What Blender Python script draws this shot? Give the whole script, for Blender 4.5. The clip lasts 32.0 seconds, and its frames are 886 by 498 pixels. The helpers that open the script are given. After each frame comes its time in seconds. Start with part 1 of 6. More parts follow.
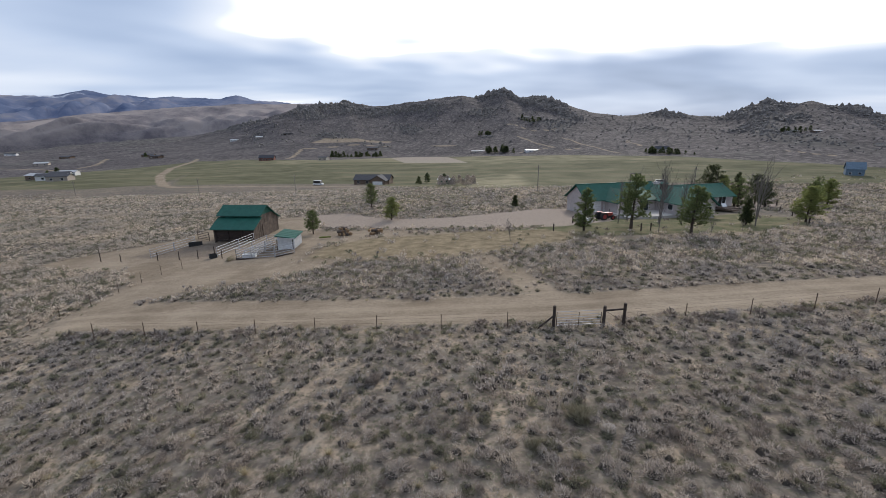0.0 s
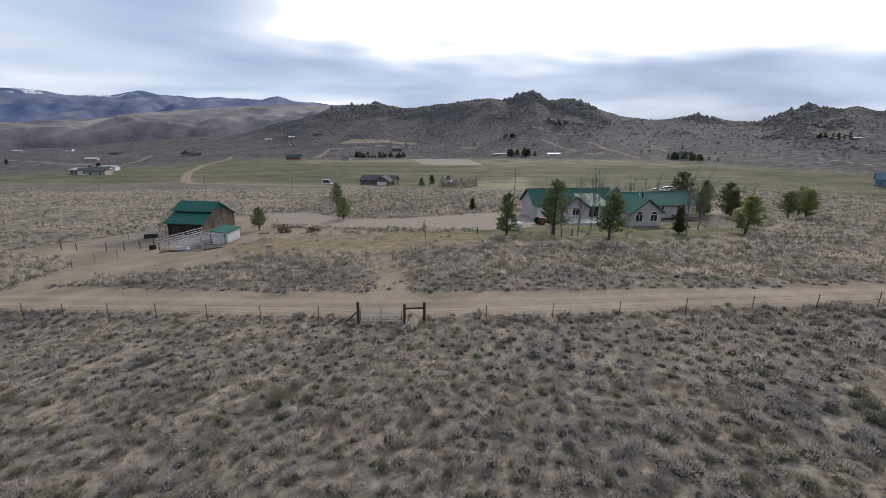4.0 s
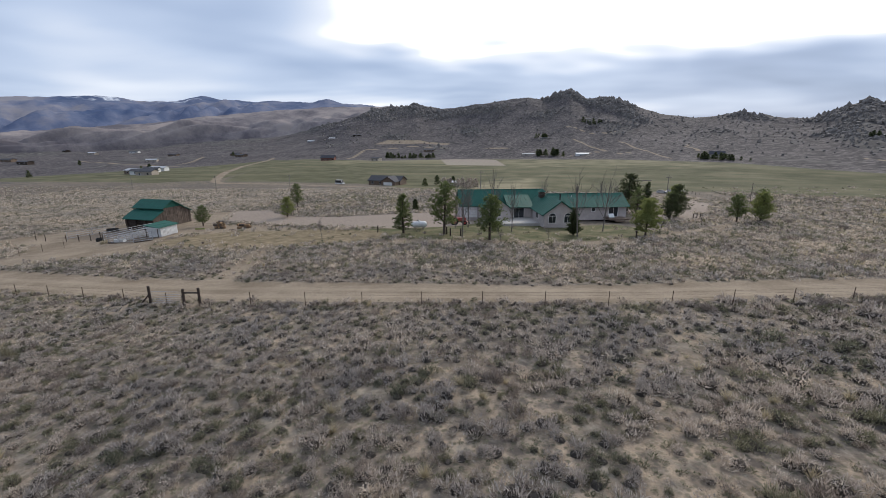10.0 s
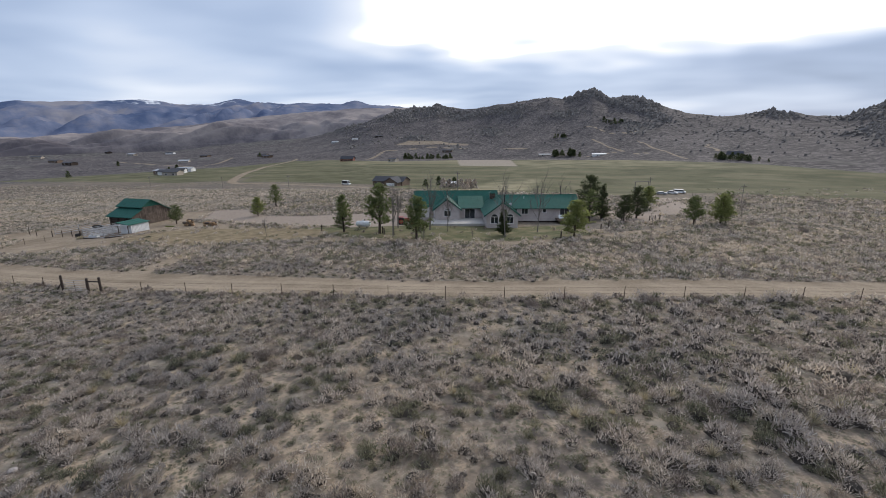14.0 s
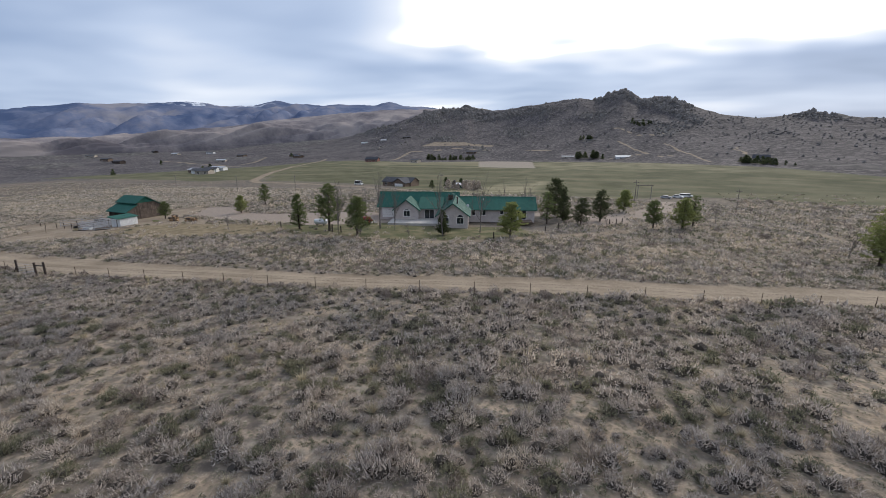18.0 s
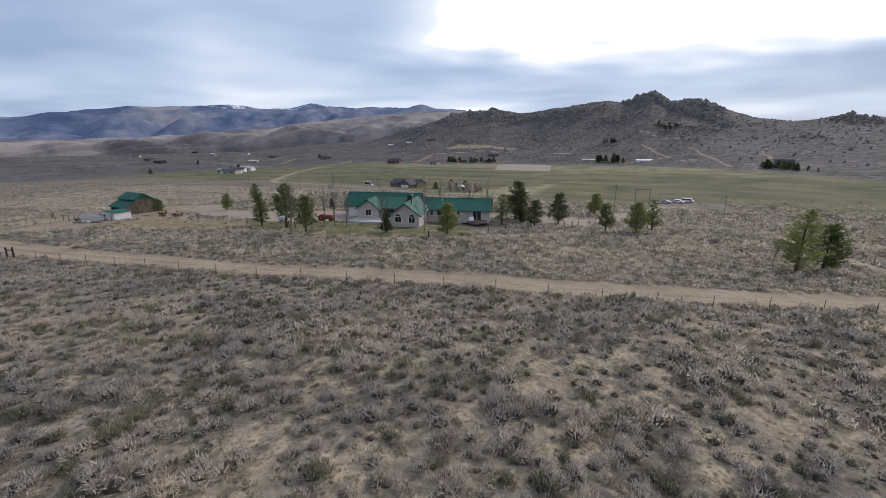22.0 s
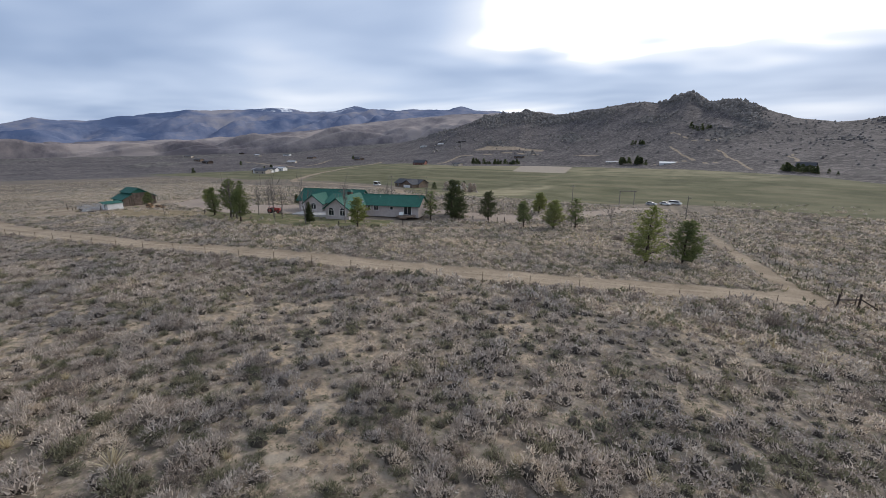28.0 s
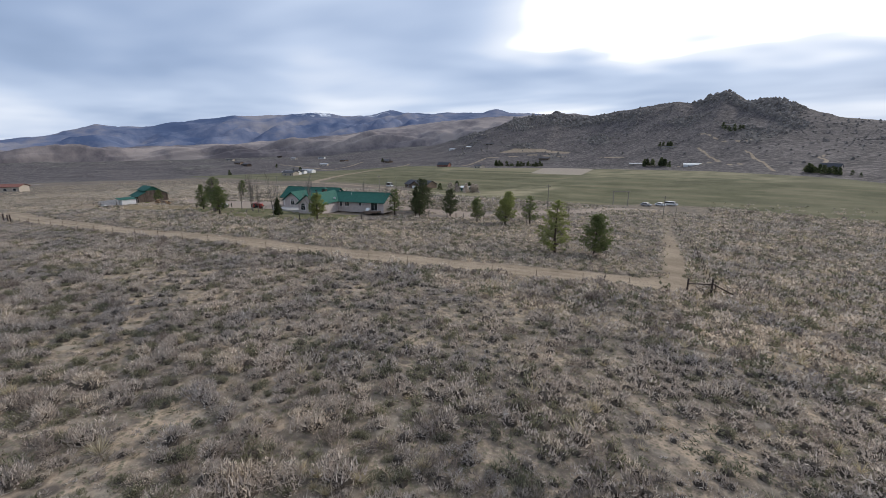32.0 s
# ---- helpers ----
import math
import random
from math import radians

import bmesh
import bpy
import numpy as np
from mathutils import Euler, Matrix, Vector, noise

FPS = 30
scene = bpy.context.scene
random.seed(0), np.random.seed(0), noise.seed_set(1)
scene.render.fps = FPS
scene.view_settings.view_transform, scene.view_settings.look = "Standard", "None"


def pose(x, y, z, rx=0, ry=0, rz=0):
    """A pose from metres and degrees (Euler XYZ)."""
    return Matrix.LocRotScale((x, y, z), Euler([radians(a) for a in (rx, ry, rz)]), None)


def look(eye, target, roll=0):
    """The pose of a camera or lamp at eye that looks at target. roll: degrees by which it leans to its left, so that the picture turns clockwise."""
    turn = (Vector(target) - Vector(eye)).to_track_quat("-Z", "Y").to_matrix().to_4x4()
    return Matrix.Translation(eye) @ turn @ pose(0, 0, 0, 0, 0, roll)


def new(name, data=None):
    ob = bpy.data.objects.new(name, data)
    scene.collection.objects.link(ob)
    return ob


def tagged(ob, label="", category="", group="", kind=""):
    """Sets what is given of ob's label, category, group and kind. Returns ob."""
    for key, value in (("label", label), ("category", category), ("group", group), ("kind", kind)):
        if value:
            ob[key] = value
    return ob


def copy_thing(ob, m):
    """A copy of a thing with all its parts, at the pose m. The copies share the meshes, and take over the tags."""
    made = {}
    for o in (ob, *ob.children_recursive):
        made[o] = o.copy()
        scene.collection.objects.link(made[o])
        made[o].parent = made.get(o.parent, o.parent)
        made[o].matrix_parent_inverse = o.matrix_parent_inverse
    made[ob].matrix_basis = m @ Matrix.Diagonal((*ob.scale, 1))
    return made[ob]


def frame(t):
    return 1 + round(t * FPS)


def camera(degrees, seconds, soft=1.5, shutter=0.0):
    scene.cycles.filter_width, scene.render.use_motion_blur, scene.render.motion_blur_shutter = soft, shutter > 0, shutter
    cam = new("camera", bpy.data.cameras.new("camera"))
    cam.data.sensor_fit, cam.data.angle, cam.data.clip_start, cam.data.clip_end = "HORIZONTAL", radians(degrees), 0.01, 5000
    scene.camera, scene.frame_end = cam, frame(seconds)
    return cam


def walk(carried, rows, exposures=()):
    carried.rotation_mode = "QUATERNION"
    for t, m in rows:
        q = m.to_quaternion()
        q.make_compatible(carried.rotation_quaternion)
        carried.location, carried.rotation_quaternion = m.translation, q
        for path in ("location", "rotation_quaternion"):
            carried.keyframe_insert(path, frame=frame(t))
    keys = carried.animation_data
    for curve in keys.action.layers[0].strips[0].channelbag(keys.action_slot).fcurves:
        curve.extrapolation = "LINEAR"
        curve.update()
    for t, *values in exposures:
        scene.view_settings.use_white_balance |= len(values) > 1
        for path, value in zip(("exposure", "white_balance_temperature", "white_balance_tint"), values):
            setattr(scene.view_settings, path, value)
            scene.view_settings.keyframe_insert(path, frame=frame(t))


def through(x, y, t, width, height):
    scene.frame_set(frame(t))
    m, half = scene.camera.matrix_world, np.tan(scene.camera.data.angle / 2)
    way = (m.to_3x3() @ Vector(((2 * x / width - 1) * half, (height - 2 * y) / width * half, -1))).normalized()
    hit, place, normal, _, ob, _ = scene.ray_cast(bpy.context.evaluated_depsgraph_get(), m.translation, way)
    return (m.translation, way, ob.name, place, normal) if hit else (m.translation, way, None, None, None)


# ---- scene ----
# camera: seconds, eye x y z, yaw, pitch, roll (degrees)
cam = camera(92.6, 32.0, 0.75)
PATH = [
    (0, -1.05, 4.51, 12.81, -0.28, -14.84, -0.46),
    (0.5, 1.11, 4.33, 12.82, 0.25, -14.89, -0.34),
    (1, 3.26, 4.16, 12.85, 0.96, -14.80, -0.41),
    (1.5, 5.38, 3.99, 12.87, 1.51, -14.83, -0.30),
    (2, 7.49, 3.83, 12.90, 2.14, -14.73, -0.34),
    (2.5, 9.58, 3.68, 12.93, 2.55, -14.78, -0.23),
    (3, 11.66, 3.54, 12.96, 3.08, -14.74, -0.29),
    (3.5, 13.72, 3.40, 13.00, 3.63, -14.56, 0.12),
    (5.5, 21.84, 2.95, 13.18, 5.60, -14.81, -0.05),
    (6, 23.85, 2.86, 13.23, 6.05, -14.85, 0.04),
    (6.5, 25.84, 2.77, 13.28, 6.60, -14.85, 0.02),
    (7, 27.82, 2.70, 13.34, 7.32, -14.83, -0.04),
    (7.5, 29.80, 2.63, 13.39, 8.01, -14.79, -0.01),
    (8, 31.77, 2.57, 13.45, 8.47, -14.54, 0.38),
    (8.5, 33.74, 2.52, 13.51, 9.01, -14.72, 0.04),
    (9, 35.70, 2.47, 13.57, 9.61, -14.69, -0.06),
    (9.5, 37.65, 2.44, 13.63, 10.12, -14.65, -0.10),
    (10, 39.60, 2.41, 13.69, 10.41, -14.60, -0.13),
    (10.5, 41.55, 2.39, 13.75, 10.69, -14.59, -0.07),
    (11, 43.50, 2.38, 13.81, 10.94, -14.57, 0.00),
    (11.5, 45.45, 2.38, 13.87, 11.74, -14.51, 0.01),
    (12, 47.39, 2.39, 13.94, 12.25, -14.43, 0.06),
    (12.5, 49.34, 2.40, 14.00, 12.91, -14.41, -0.14),
    (13, 51.29, 2.43, 14.06, 13.40, -14.51, -0.24),
    (13.5, 53.25, 2.46, 14.12, 13.75, -14.53, -0.30),
    (15.5, 61.10, 2.66, 14.36, 15.95, -14.62, -0.35),
    (16, 63.08, 2.74, 14.42, 16.55, -14.61, -0.21),
    (16.5, 65.07, 2.82, 14.48, 17.18, -14.54, -0.45),
    (17, 67.07, 2.91, 14.53, 17.61, -14.46, -0.25),
    (17.5, 69.07, 3.00, 14.58, 18.13, -14.42, -0.24),
    (18, 71.09, 3.11, 14.63, 18.64, -14.40, -0.18),
    (18.5, 73.12, 3.22, 14.68, 19.11, -14.35, -0.05),
    (19, 75.16, 3.35, 14.73, 19.53, -14.34, -0.03),
    (19.5, 77.21, 3.48, 14.77, 19.97, -14.24, 0.04),
    (20, 79.28, 3.62, 14.81, 20.53, -14.22, 0.22),
    (20.5, 81.36, 3.76, 14.85, 21.16, -14.24, 0.06),
    (21, 83.46, 3.92, 14.88, 21.82, -14.16, -0.02),
    (21.5, 85.57, 4.08, 14.91, 22.23, -14.12, 0.04),
    (22, 87.70, 4.25, 14.94, 22.82, -14.11, 0.08),
    (22.5, 89.85, 4.43, 14.96, 23.37, -14.05, 0.07),
    (23, 92.02, 4.62, 14.98, 23.71, -14.01, 0.02),
    (23.5, 94.21, 4.82, 15.00, 24.11, -13.94, -0.04),
    (24, 96.42, 5.02, 15.01, 24.62, -13.98, -0.08),
    (24.5, 98.65, 5.24, 15.02, 24.85, -13.85, -0.14),
    (25, 100.91, 5.46, 15.02, 25.28, -13.83, -0.18),
    (25.5, 103.19, 5.69, 15.02, 25.67, -13.83, -0.25),
    (27.5, 112.55, 6.69, 14.97, 27.82, -13.86, 0.07),
    (28, 114.96, 6.97, 14.94, 28.42, -13.89, 0.14),
    (28.5, 117.39, 7.25, 14.91, 29.04, -13.72, 0.13),
    (29, 119.86, 7.53, 14.87, 29.72, -13.66, 0.11),
    (29.5, 122.36, 7.83, 14.83, 30.37, -13.65, 0.12),
    (30, 124.89, 8.14, 14.78, 30.84, -13.70, -0.15),
    (30.5, 127.45, 8.45, 14.72, 31.33, -13.55, 0.02),
    (31, 130.04, 8.77, 14.66, 31.95, -13.43, 0.04),
    (31.5, 132.67, 9.10, 14.59, 32.47, -13.39, 0.04),
    (32, 135.33, 9.44, 14.51, 33.29, -13.52, -0.16),
]


def aim(x, y, z, yaw, pitch, roll):
    a, b = radians(yaw), radians(pitch)
    ahead = Vector((-math.sin(a) * math.cos(b), math.cos(a) * math.cos(b), math.sin(b)))
    return look((x, y, z), Vector((x, y, z)) + ahead, roll)


walk(cam, [(t, aim(*p)) for t, *p in PATH], exposures=[(0.0, 0.0), (32.0, 0.0)])

# ---- sky and sun: a bright overcast, the sun behind cloud ahead and to the east ----
SUN_AZ, SUN_EL = -22.0, 30.0
world = bpy.data.worlds.new("overcast_sky")
scene.world = world
world.use_nodes = True
wn, wl = world.node_tree.nodes, world.node_tree.links
wn.clear()


def wnode(kind, **values):
    n = wn.new(kind)
    for k, v in values.items():
        if k == "op":
            n.operation = v
        else:
            n.inputs[int(k[1:])].default_value = v
    return n


sky = wn.new("ShaderNodeTexSky")
sky.sky_type, sky.sun_disc = "NISHITA", False
sky.sun_elevation, sky.sun_rotation = radians(SUN_EL), radians(-SUN_AZ)
coord = wn.new("ShaderNodeTexCoord")
split = wn.new("ShaderNodeSeparateXYZ")
wl.new(coord.outputs["Generated"], split.inputs[0])
# cloud sheet seen in perspective: direction divided by height
lift = wnode("ShaderNodeMath", op="MAXIMUM", i1=0.0)
wl.new(split.outputs["Z"], lift.inputs[0])
lift2 = wnode("ShaderNodeMath", op="ADD", i1=0.11)
wl.new(lift.outputs[0], lift2.inputs[0])
flat = wn.new("ShaderNodeVectorMath")
flat.operation = "DIVIDE"
joined = wn.new("ShaderNodeCombineXYZ")
for k in range(3):
    wl.new(lift2.outputs[0], joined.inputs[k])
wl.new(coord.outputs["Generated"], flat.inputs[0])
wl.new(joined.outputs[0], flat.inputs[1])


def cloud_noise(scale, detail, stretch, shift):
    m = wn.new("ShaderNodeMapping")
    m.inputs["Scale"].default_value = stretch
    m.inputs["Location"].default_value = shift
    n = wn.new("ShaderNodeTexNoise")
    n.inputs["Scale"].default_value, n.inputs["Detail"].default_value, n.inputs["Roughness"].default_value = scale, detail, 0.52
    n.inputs["Distortion"].default_value = 0.3
    wl.new(flat.outputs[0], m.inputs[0])
    wl.new(m.outputs[0], n.inputs["Vector"])
    return n.outputs["Fac"]


big = cloud_noise(0.5, 3, (0.8, 1.0, 0.0), (2.3, 0.4, 0))
fine = cloud_noise(1.3, 4, (0.7, 1.2, 0.0), (7.1, 3.2, 0))
mixn = wnode("ShaderNodeMath", op="MULTIPLY_ADD", i1=0.09)
wl.new(fine, mixn.inputs[0])
wl.new(big, mixn.inputs[2])
# thinner, brighter cloud about the sun
sun_dir = Vector((-math.sin(radians(SUN_AZ)) * math.cos(radians(SUN_EL)), math.cos(radians(SUN_AZ)) * math.cos(radians(SUN_EL)), math.sin(radians(SUN_EL))))
dot = wn.new("ShaderNodeVectorMath")
dot.operation = "DOT_PRODUCT"
dot.inputs[1].default_value = Vector((sun_dir.x, sun_dir.y, 0)).normalized()
wl.new(coord.outputs["Generated"], dot.inputs[0])
def smooth(value, lo, hi, to):
    g = wn.new("ShaderNodeMapRange")
    g.interpolation_type = "SMOOTHSTEP"
    for name, v in (("From Min", lo), ("From Max", hi), ("To Min", 0.0), ("To Max", to)):
        g.inputs[name].default_value = v
    wl.new(value, g.inputs["Value"])
    return g.outputs[0]


ragged = wnode("ShaderNodeMath", op="MULTIPLY_ADD", i1=0.16)
wl.new(big, ragged.inputs[0])
wl.new(split.outputs["Z"], ragged.inputs[2])
above = smooth(ragged.outputs[0], 0.215, 0.285, 1.0)
toward = smooth(dot.outputs["Value"], 0.53, 0.87, 1.0)
glow = wnode("ShaderNodeMath", op="MULTIPLY")
wl.new(above, glow.inputs[0])
wl.new(toward, glow.inputs[1])
glow2 = wnode("ShaderNodeMath", op="MULTIPLY", i1=0.6)
wl.new(glow.outputs[0], glow2.inputs[0])
# lighter cloud to the north-west and overhead, a dense blue-grey bank low in the east
west = wnode("ShaderNodeMath", op="ADD", i1=0.20)
wl.new(smooth(dot.outputs["Value"], 0.0, 0.45, 0.075), west.inputs[0])
bank = wnode("ShaderNodeMath", op="SUBTRACT")
wl.new(west.outputs[0], bank.inputs[0])
wl.new(smooth(dot.outputs["Value"], 0.74, 1.0, 0.14), bank.inputs[1])
higher = smooth(split.outputs["Z"], 0.02, 0.2, 0.13)
lower = wnode("ShaderNodeMath", op="SUBTRACT")
wl.new(bank.outputs[0], lower.inputs[0])
wl.new(higher, lower.inputs[1])
zenith = smooth(split.outputs["Z"], 0.33, 0.6, 0.11)
lightest = wnode("ShaderNodeMath", op="MAXIMUM")
wl.new(glow2.outputs[0], lightest.inputs[0])
wl.new(zenith, lightest.inputs[1])
soft_sum = wnode("ShaderNodeMath", op="ADD")
wl.new(lower.outputs[0], soft_sum.inputs[0])
wl.new(lightest.outputs[0], soft_sum.inputs[1])
calm = wnode("ShaderNodeMath", op="MULTIPLY_ADD", i1=0.72, i2=0.225)
wl.new(mixn.outputs[0], calm.inputs[0])
dense = wnode("ShaderNodeMath", op="ADD")
wl.new(calm.outputs[0], dense.inputs[0])
wl.new(soft_sum.outputs[0], dense.inputs[1])
ramp = wn.new("ShaderNodeValToRGB")
stops = [(0.55, (0.235, 0.33, 0.515, 1)), (0.68, (0.37, 0.48, 0.70, 1)), (0.80, (0.57, 0.68, 0.89, 1)), (0.93, (0.90, 0.96, 1.08, 1)), (1.0, (1.4, 1.4, 1.4, 1))]
ramp.color_ramp.elements.remove(ramp.color_ramp.elements[0])
for k, (p, c) in enumerate(stops):
    e = ramp.color_ramp.elements[0] if k == 0 else ramp.color_ramp.elements.new(p)
    e.position, e.color = p, c
wl.new(dense.outputs[0], ramp.inputs[0])
clouds = wn.new("ShaderNodeBackground")
clouds.inputs["Strength"].default_value = 1.0
wl.new(ramp.outputs[0], clouds.inputs["Color"])
clear = wn.new("ShaderNodeBackground")
clear.inputs["Strength"].default_value = 0.08
wl.new(sky.outputs[0], clear.inputs["Color"])
both = wn.new("ShaderNodeMixShader")  # the cloud hides most of the clear sky
both.inputs[0].default_value = 0.1
wl.new(clouds.outputs[0], both.inputs[1])
wl.new(clear.outputs[0], both.inputs[2])
out = wn.new("ShaderNodeOutputWorld")
wl.new(both.outputs[0], out.inputs["Surface"])

lamp = bpy.data.lights.new("sun", "SUN")
lamp.energy, lamp.angle, lamp.color = 2.1, radians(7), (1.0, 0.935, 0.86)
sun = new("sun", lamp)
sun.matrix_world = look((0, 0, 200), Vector((0, 0, 200)) - sun_dir)


# ---- materials ----
def shader(name):
    m = bpy.data.materials.new(name)
    m.use_nodes = True
    return m, m.node_tree.nodes, m.node_tree.links, m.node_tree.nodes["Principled BSDF"]


def noise_node(n, l, scale, detail=4, rough=0.55, source="Object"):
    t = n.new("ShaderNodeTexCoord")
    x = n.new("ShaderNodeTexNoise")
    x.inputs["Scale"].default_value, x.inputs["Detail"].default_value, x.inputs["Roughness"].default_value = scale, detail, rough
    l.new(t.outputs[source], x.inputs["Vector"])
    return x.outputs["Fac"]


def ramp_node(n, l, fac, *stops):
    r = n.new("ShaderNodeValToRGB")
    while len(r.color_ramp.elements) < len(stops):
        r.color_ramp.elements.new(0.5)
    for e, (p, c) in zip(r.color_ramp.elements, stops):
        e.position, e.color = p, (*c, 1)
    l.new(fac, r.inputs[0])
    return r.outputs[0]


def mix_node(n, l, fac, a, b, mode="MIX"):
    x = n.new("ShaderNodeMix")
    x.data_type, x.blend_type = "RGBA", mode
    for s, v in ((x.inputs[0], fac), (x.inputs[6], a), (x.inputs[7], b)):
        if isinstance(v, (int, float)):
            s.default_value = v
        elif isinstance(v, tuple):
            s.default_value = (*v, 1)
        else:
            l.new(v, s)
    return x.outputs[2]


def bump_node(n, l, height, strength, distance, bsdf):
    b = n.new("ShaderNodeBump")
    b.inputs["Strength"].default_value, b.inputs["Distance"].default_value = strength, distance
    l.new(height, b.inputs["Height"])
    l.new(b.outputs[0], bsdf.inputs["Normal"])


def surface(name, a, b, scale=6.0, rough=0.8, metal=0.0, bump=0.2, vary=0.12, fine=60.0):
    """A worn surface: two colours in patches, a fine grain, and a small change of tone from piece to piece."""
    m, n, l, p = shader(name)
    patch = noise_node(n, l, scale)
    grain = noise_node(n, l, fine, 3)
    col = ramp_node(n, l, patch, (0.32, a), (0.68, b))
    col = mix_node(n, l, 0.35, col, ramp_node(n, l, grain, (0.3, (0.55, 0.55, 0.55)), (0.7, (1.25, 1.25, 1.25))), "MULTIPLY")
    info = n.new("ShaderNodeObjectInfo")
    col = mix_node(n, l, 1.0, col, ramp_node(n, l, info.outputs["Random"], (0.0, (1 - vary,) * 3), (1.0, (1 + vary,) * 3)), "MULTIPLY")
    l.new(col, p.inputs["Base Color"])
    p.inputs["Roughness"].default_value, p.inputs["Metallic"].default_value = rough, metal
    if bump:
        bump_node(n, l, grain, bump, 0.02, p)
    return m


def foliage(name, dark, light, straw=None, rough=0.75, through=0.3):
    """Leaves and twigs: tone by clump (island) and by plant; some light passes through them."""
    m, n, l, p = shader(name)
    g = n.new("ShaderNodeNewGeometry")
    col = ramp_node(n, l, g.outputs["Random Per Island"], (0.0, dark), (0.75, light), (1.0, straw or light))
    patch = noise_node(n, l, 0.12, 3)
    col = mix_node(n, l, 1.0, col, ramp_node(n, l, patch, (0.35, (0.78, 0.80, 0.84)), (0.65, (1.2, 1.16, 1.1))), "MULTIPLY")
    l.new(col, p.inputs["Base Color"])
    p.inputs["Roughness"].default_value = rough
    p.inputs["Specular IOR Level"].default_value = 0.15
    leaf = n.new("ShaderNodeBsdfTranslucent")
    l.new(col, leaf.inputs["Color"])
    mixed = n.new("ShaderNodeMixShader")
    mixed.inputs[0].default_value = through
    l.new(p.outputs[0], mixed.inputs[1])
    l.new(leaf.outputs[0], mixed.inputs[2])
    l.new(mixed.outputs[0], n["Material Output"].inputs["Surface"])
    return m



M = {}
M["green_roof"] = surface("green_painted_steel", (0.017, 0.088, 0.066), (0.023, 0.108, 0.082), 1.2, 0.62, 0.0, 0.05, 0.05)
M["green_roof"].node_tree.nodes["Principled BSDF"].inputs["Specular IOR Level"].default_value = 0.2
M["stucco"] = surface("pale_stucco", (0.42, 0.36, 0.34), (0.52, 0.46, 0.43), 0.9, 0.9, 0, 0.4, 0.03, 30)
M["trim"] = surface("white_trim", (0.66, 0.64, 0.62), (0.75, 0.73, 0.71), 3, 0.6, 0, 0.05, 0.03)
M["barn_wood"] = surface("weathered_barn_boards", (0.075, 0.055, 0.043), (0.13, 0.098, 0.078), 1.6, 0.9, 0, 0.5, 0.35, 22)
M["dark_wood"] = surface("dark_creosote_wood", (0.035, 0.025, 0.02), (0.065, 0.045, 0.035), 5, 0.9, 0, 0.5, 0.2, 30)
M["grey_wood"] = surface("grey_weathered_wood", (0.16, 0.14, 0.12), (0.26, 0.23, 0.2), 4, 0.9, 0, 0.5, 0.2, 30)
M["rail"] = surface("galvanised_pipe", (0.30, 0.30, 0.31), (0.46, 0.46, 0.47), 8, 0.45, 0.15, 0.05, 0.1)
M["rust"] = surface("rusty_steel_post", (0.06, 0.035, 0.025), (0.11, 0.07, 0.05), 9, 0.85, 0.2, 0.2, 0.2)
M["white_metal"] = surface("white_painted_metal", (0.62, 0.62, 0.62), (0.74, 0.74, 0.73), 2, 0.45, 0, 0.05, 0.03)
M["black"] = surface("black_rubber", (0.012, 0.012, 0.012), (0.025, 0.025, 0.025), 6, 0.8, 0, 0.1, 0.1)
M["slate_roof"] = surface("dark_shingles", (0.028, 0.03, 0.038), (0.045, 0.047, 0.058), 2, 0.85, 0, 0.4, 0.1, 12)
M["brown_wall"] = surface("brown_siding", (0.12, 0.085, 0.06), (0.17, 0.12, 0.09), 1, 0.85, 0, 0.3, 0.15, 14)
M["red_wall"] = surface("red_brown_siding", (0.16, 0.06, 0.045), (0.21, 0.085, 0.06), 1, 0.85, 0, 0.3, 0.15, 14)
M["tan_wall"] = surface("tan_siding", (0.36, 0.31, 0.26), (0.45, 0.4, 0.34), 1, 0.85, 0, 0.3, 0.15, 14)
M["blue_wall"] = surface("blue_grey_siding", (0.10, 0.15, 0.2), (0.14, 0.2, 0.26), 1, 0.8, 0, 0.3, 0.1, 14)
M["concrete"] = surface("patio_concrete", (0.38, 0.35, 0.32), (0.46, 0.43, 0.4), 1.5, 0.9, 0, 0.2, 0.05)
M["bark"] = surface("pine_bark", (0.05, 0.036, 0.027), (0.1, 0.075, 0.058), 5, 0.95, 0, 0.8, 0.15, 25)
M["pale_bark"] = surface("grey_twig_bark", (0.11, 0.095, 0.082), (0.19, 0.165, 0.145), 5, 0.9, 0, 0.4, 0.15, 25)
M["rock"] = surface("granite", (0.13, 0.115, 0.105), (0.24, 0.215, 0.195), 0.25, 0.95, 0, 0.9, 0.2, 3)
M["red_paint"] = surface("faded_red_paint", (0.28, 0.03, 0.025), (0.36, 0.05, 0.04), 3, 0.45, 0, 0.1, 0.05)
M["pale_stone"] = surface("pale_field_stone", (0.22, 0.195, 0.18), (0.34, 0.305, 0.285), 6, 0.95, 0, 0.8, 0.1, 14)
M["log_wood"] = surface("cut_orange_wood", (0.17, 0.10, 0.055), (0.34, 0.22, 0.12), 3, 0.9, 0, 0.5, 0.3, 20)
M["sage"] = foliage("sagebrush_twigs", (0.27, 0.232, 0.205), (0.50, 0.44, 0.39), (0.68, 0.61, 0.53), 0.75, 0.35)
M["tan_brush"] = foliage("pale_tan_brush", (0.35, 0.295, 0.238), (0.60, 0.522, 0.435), (0.76, 0.675, 0.575), 0.75, 0.35)
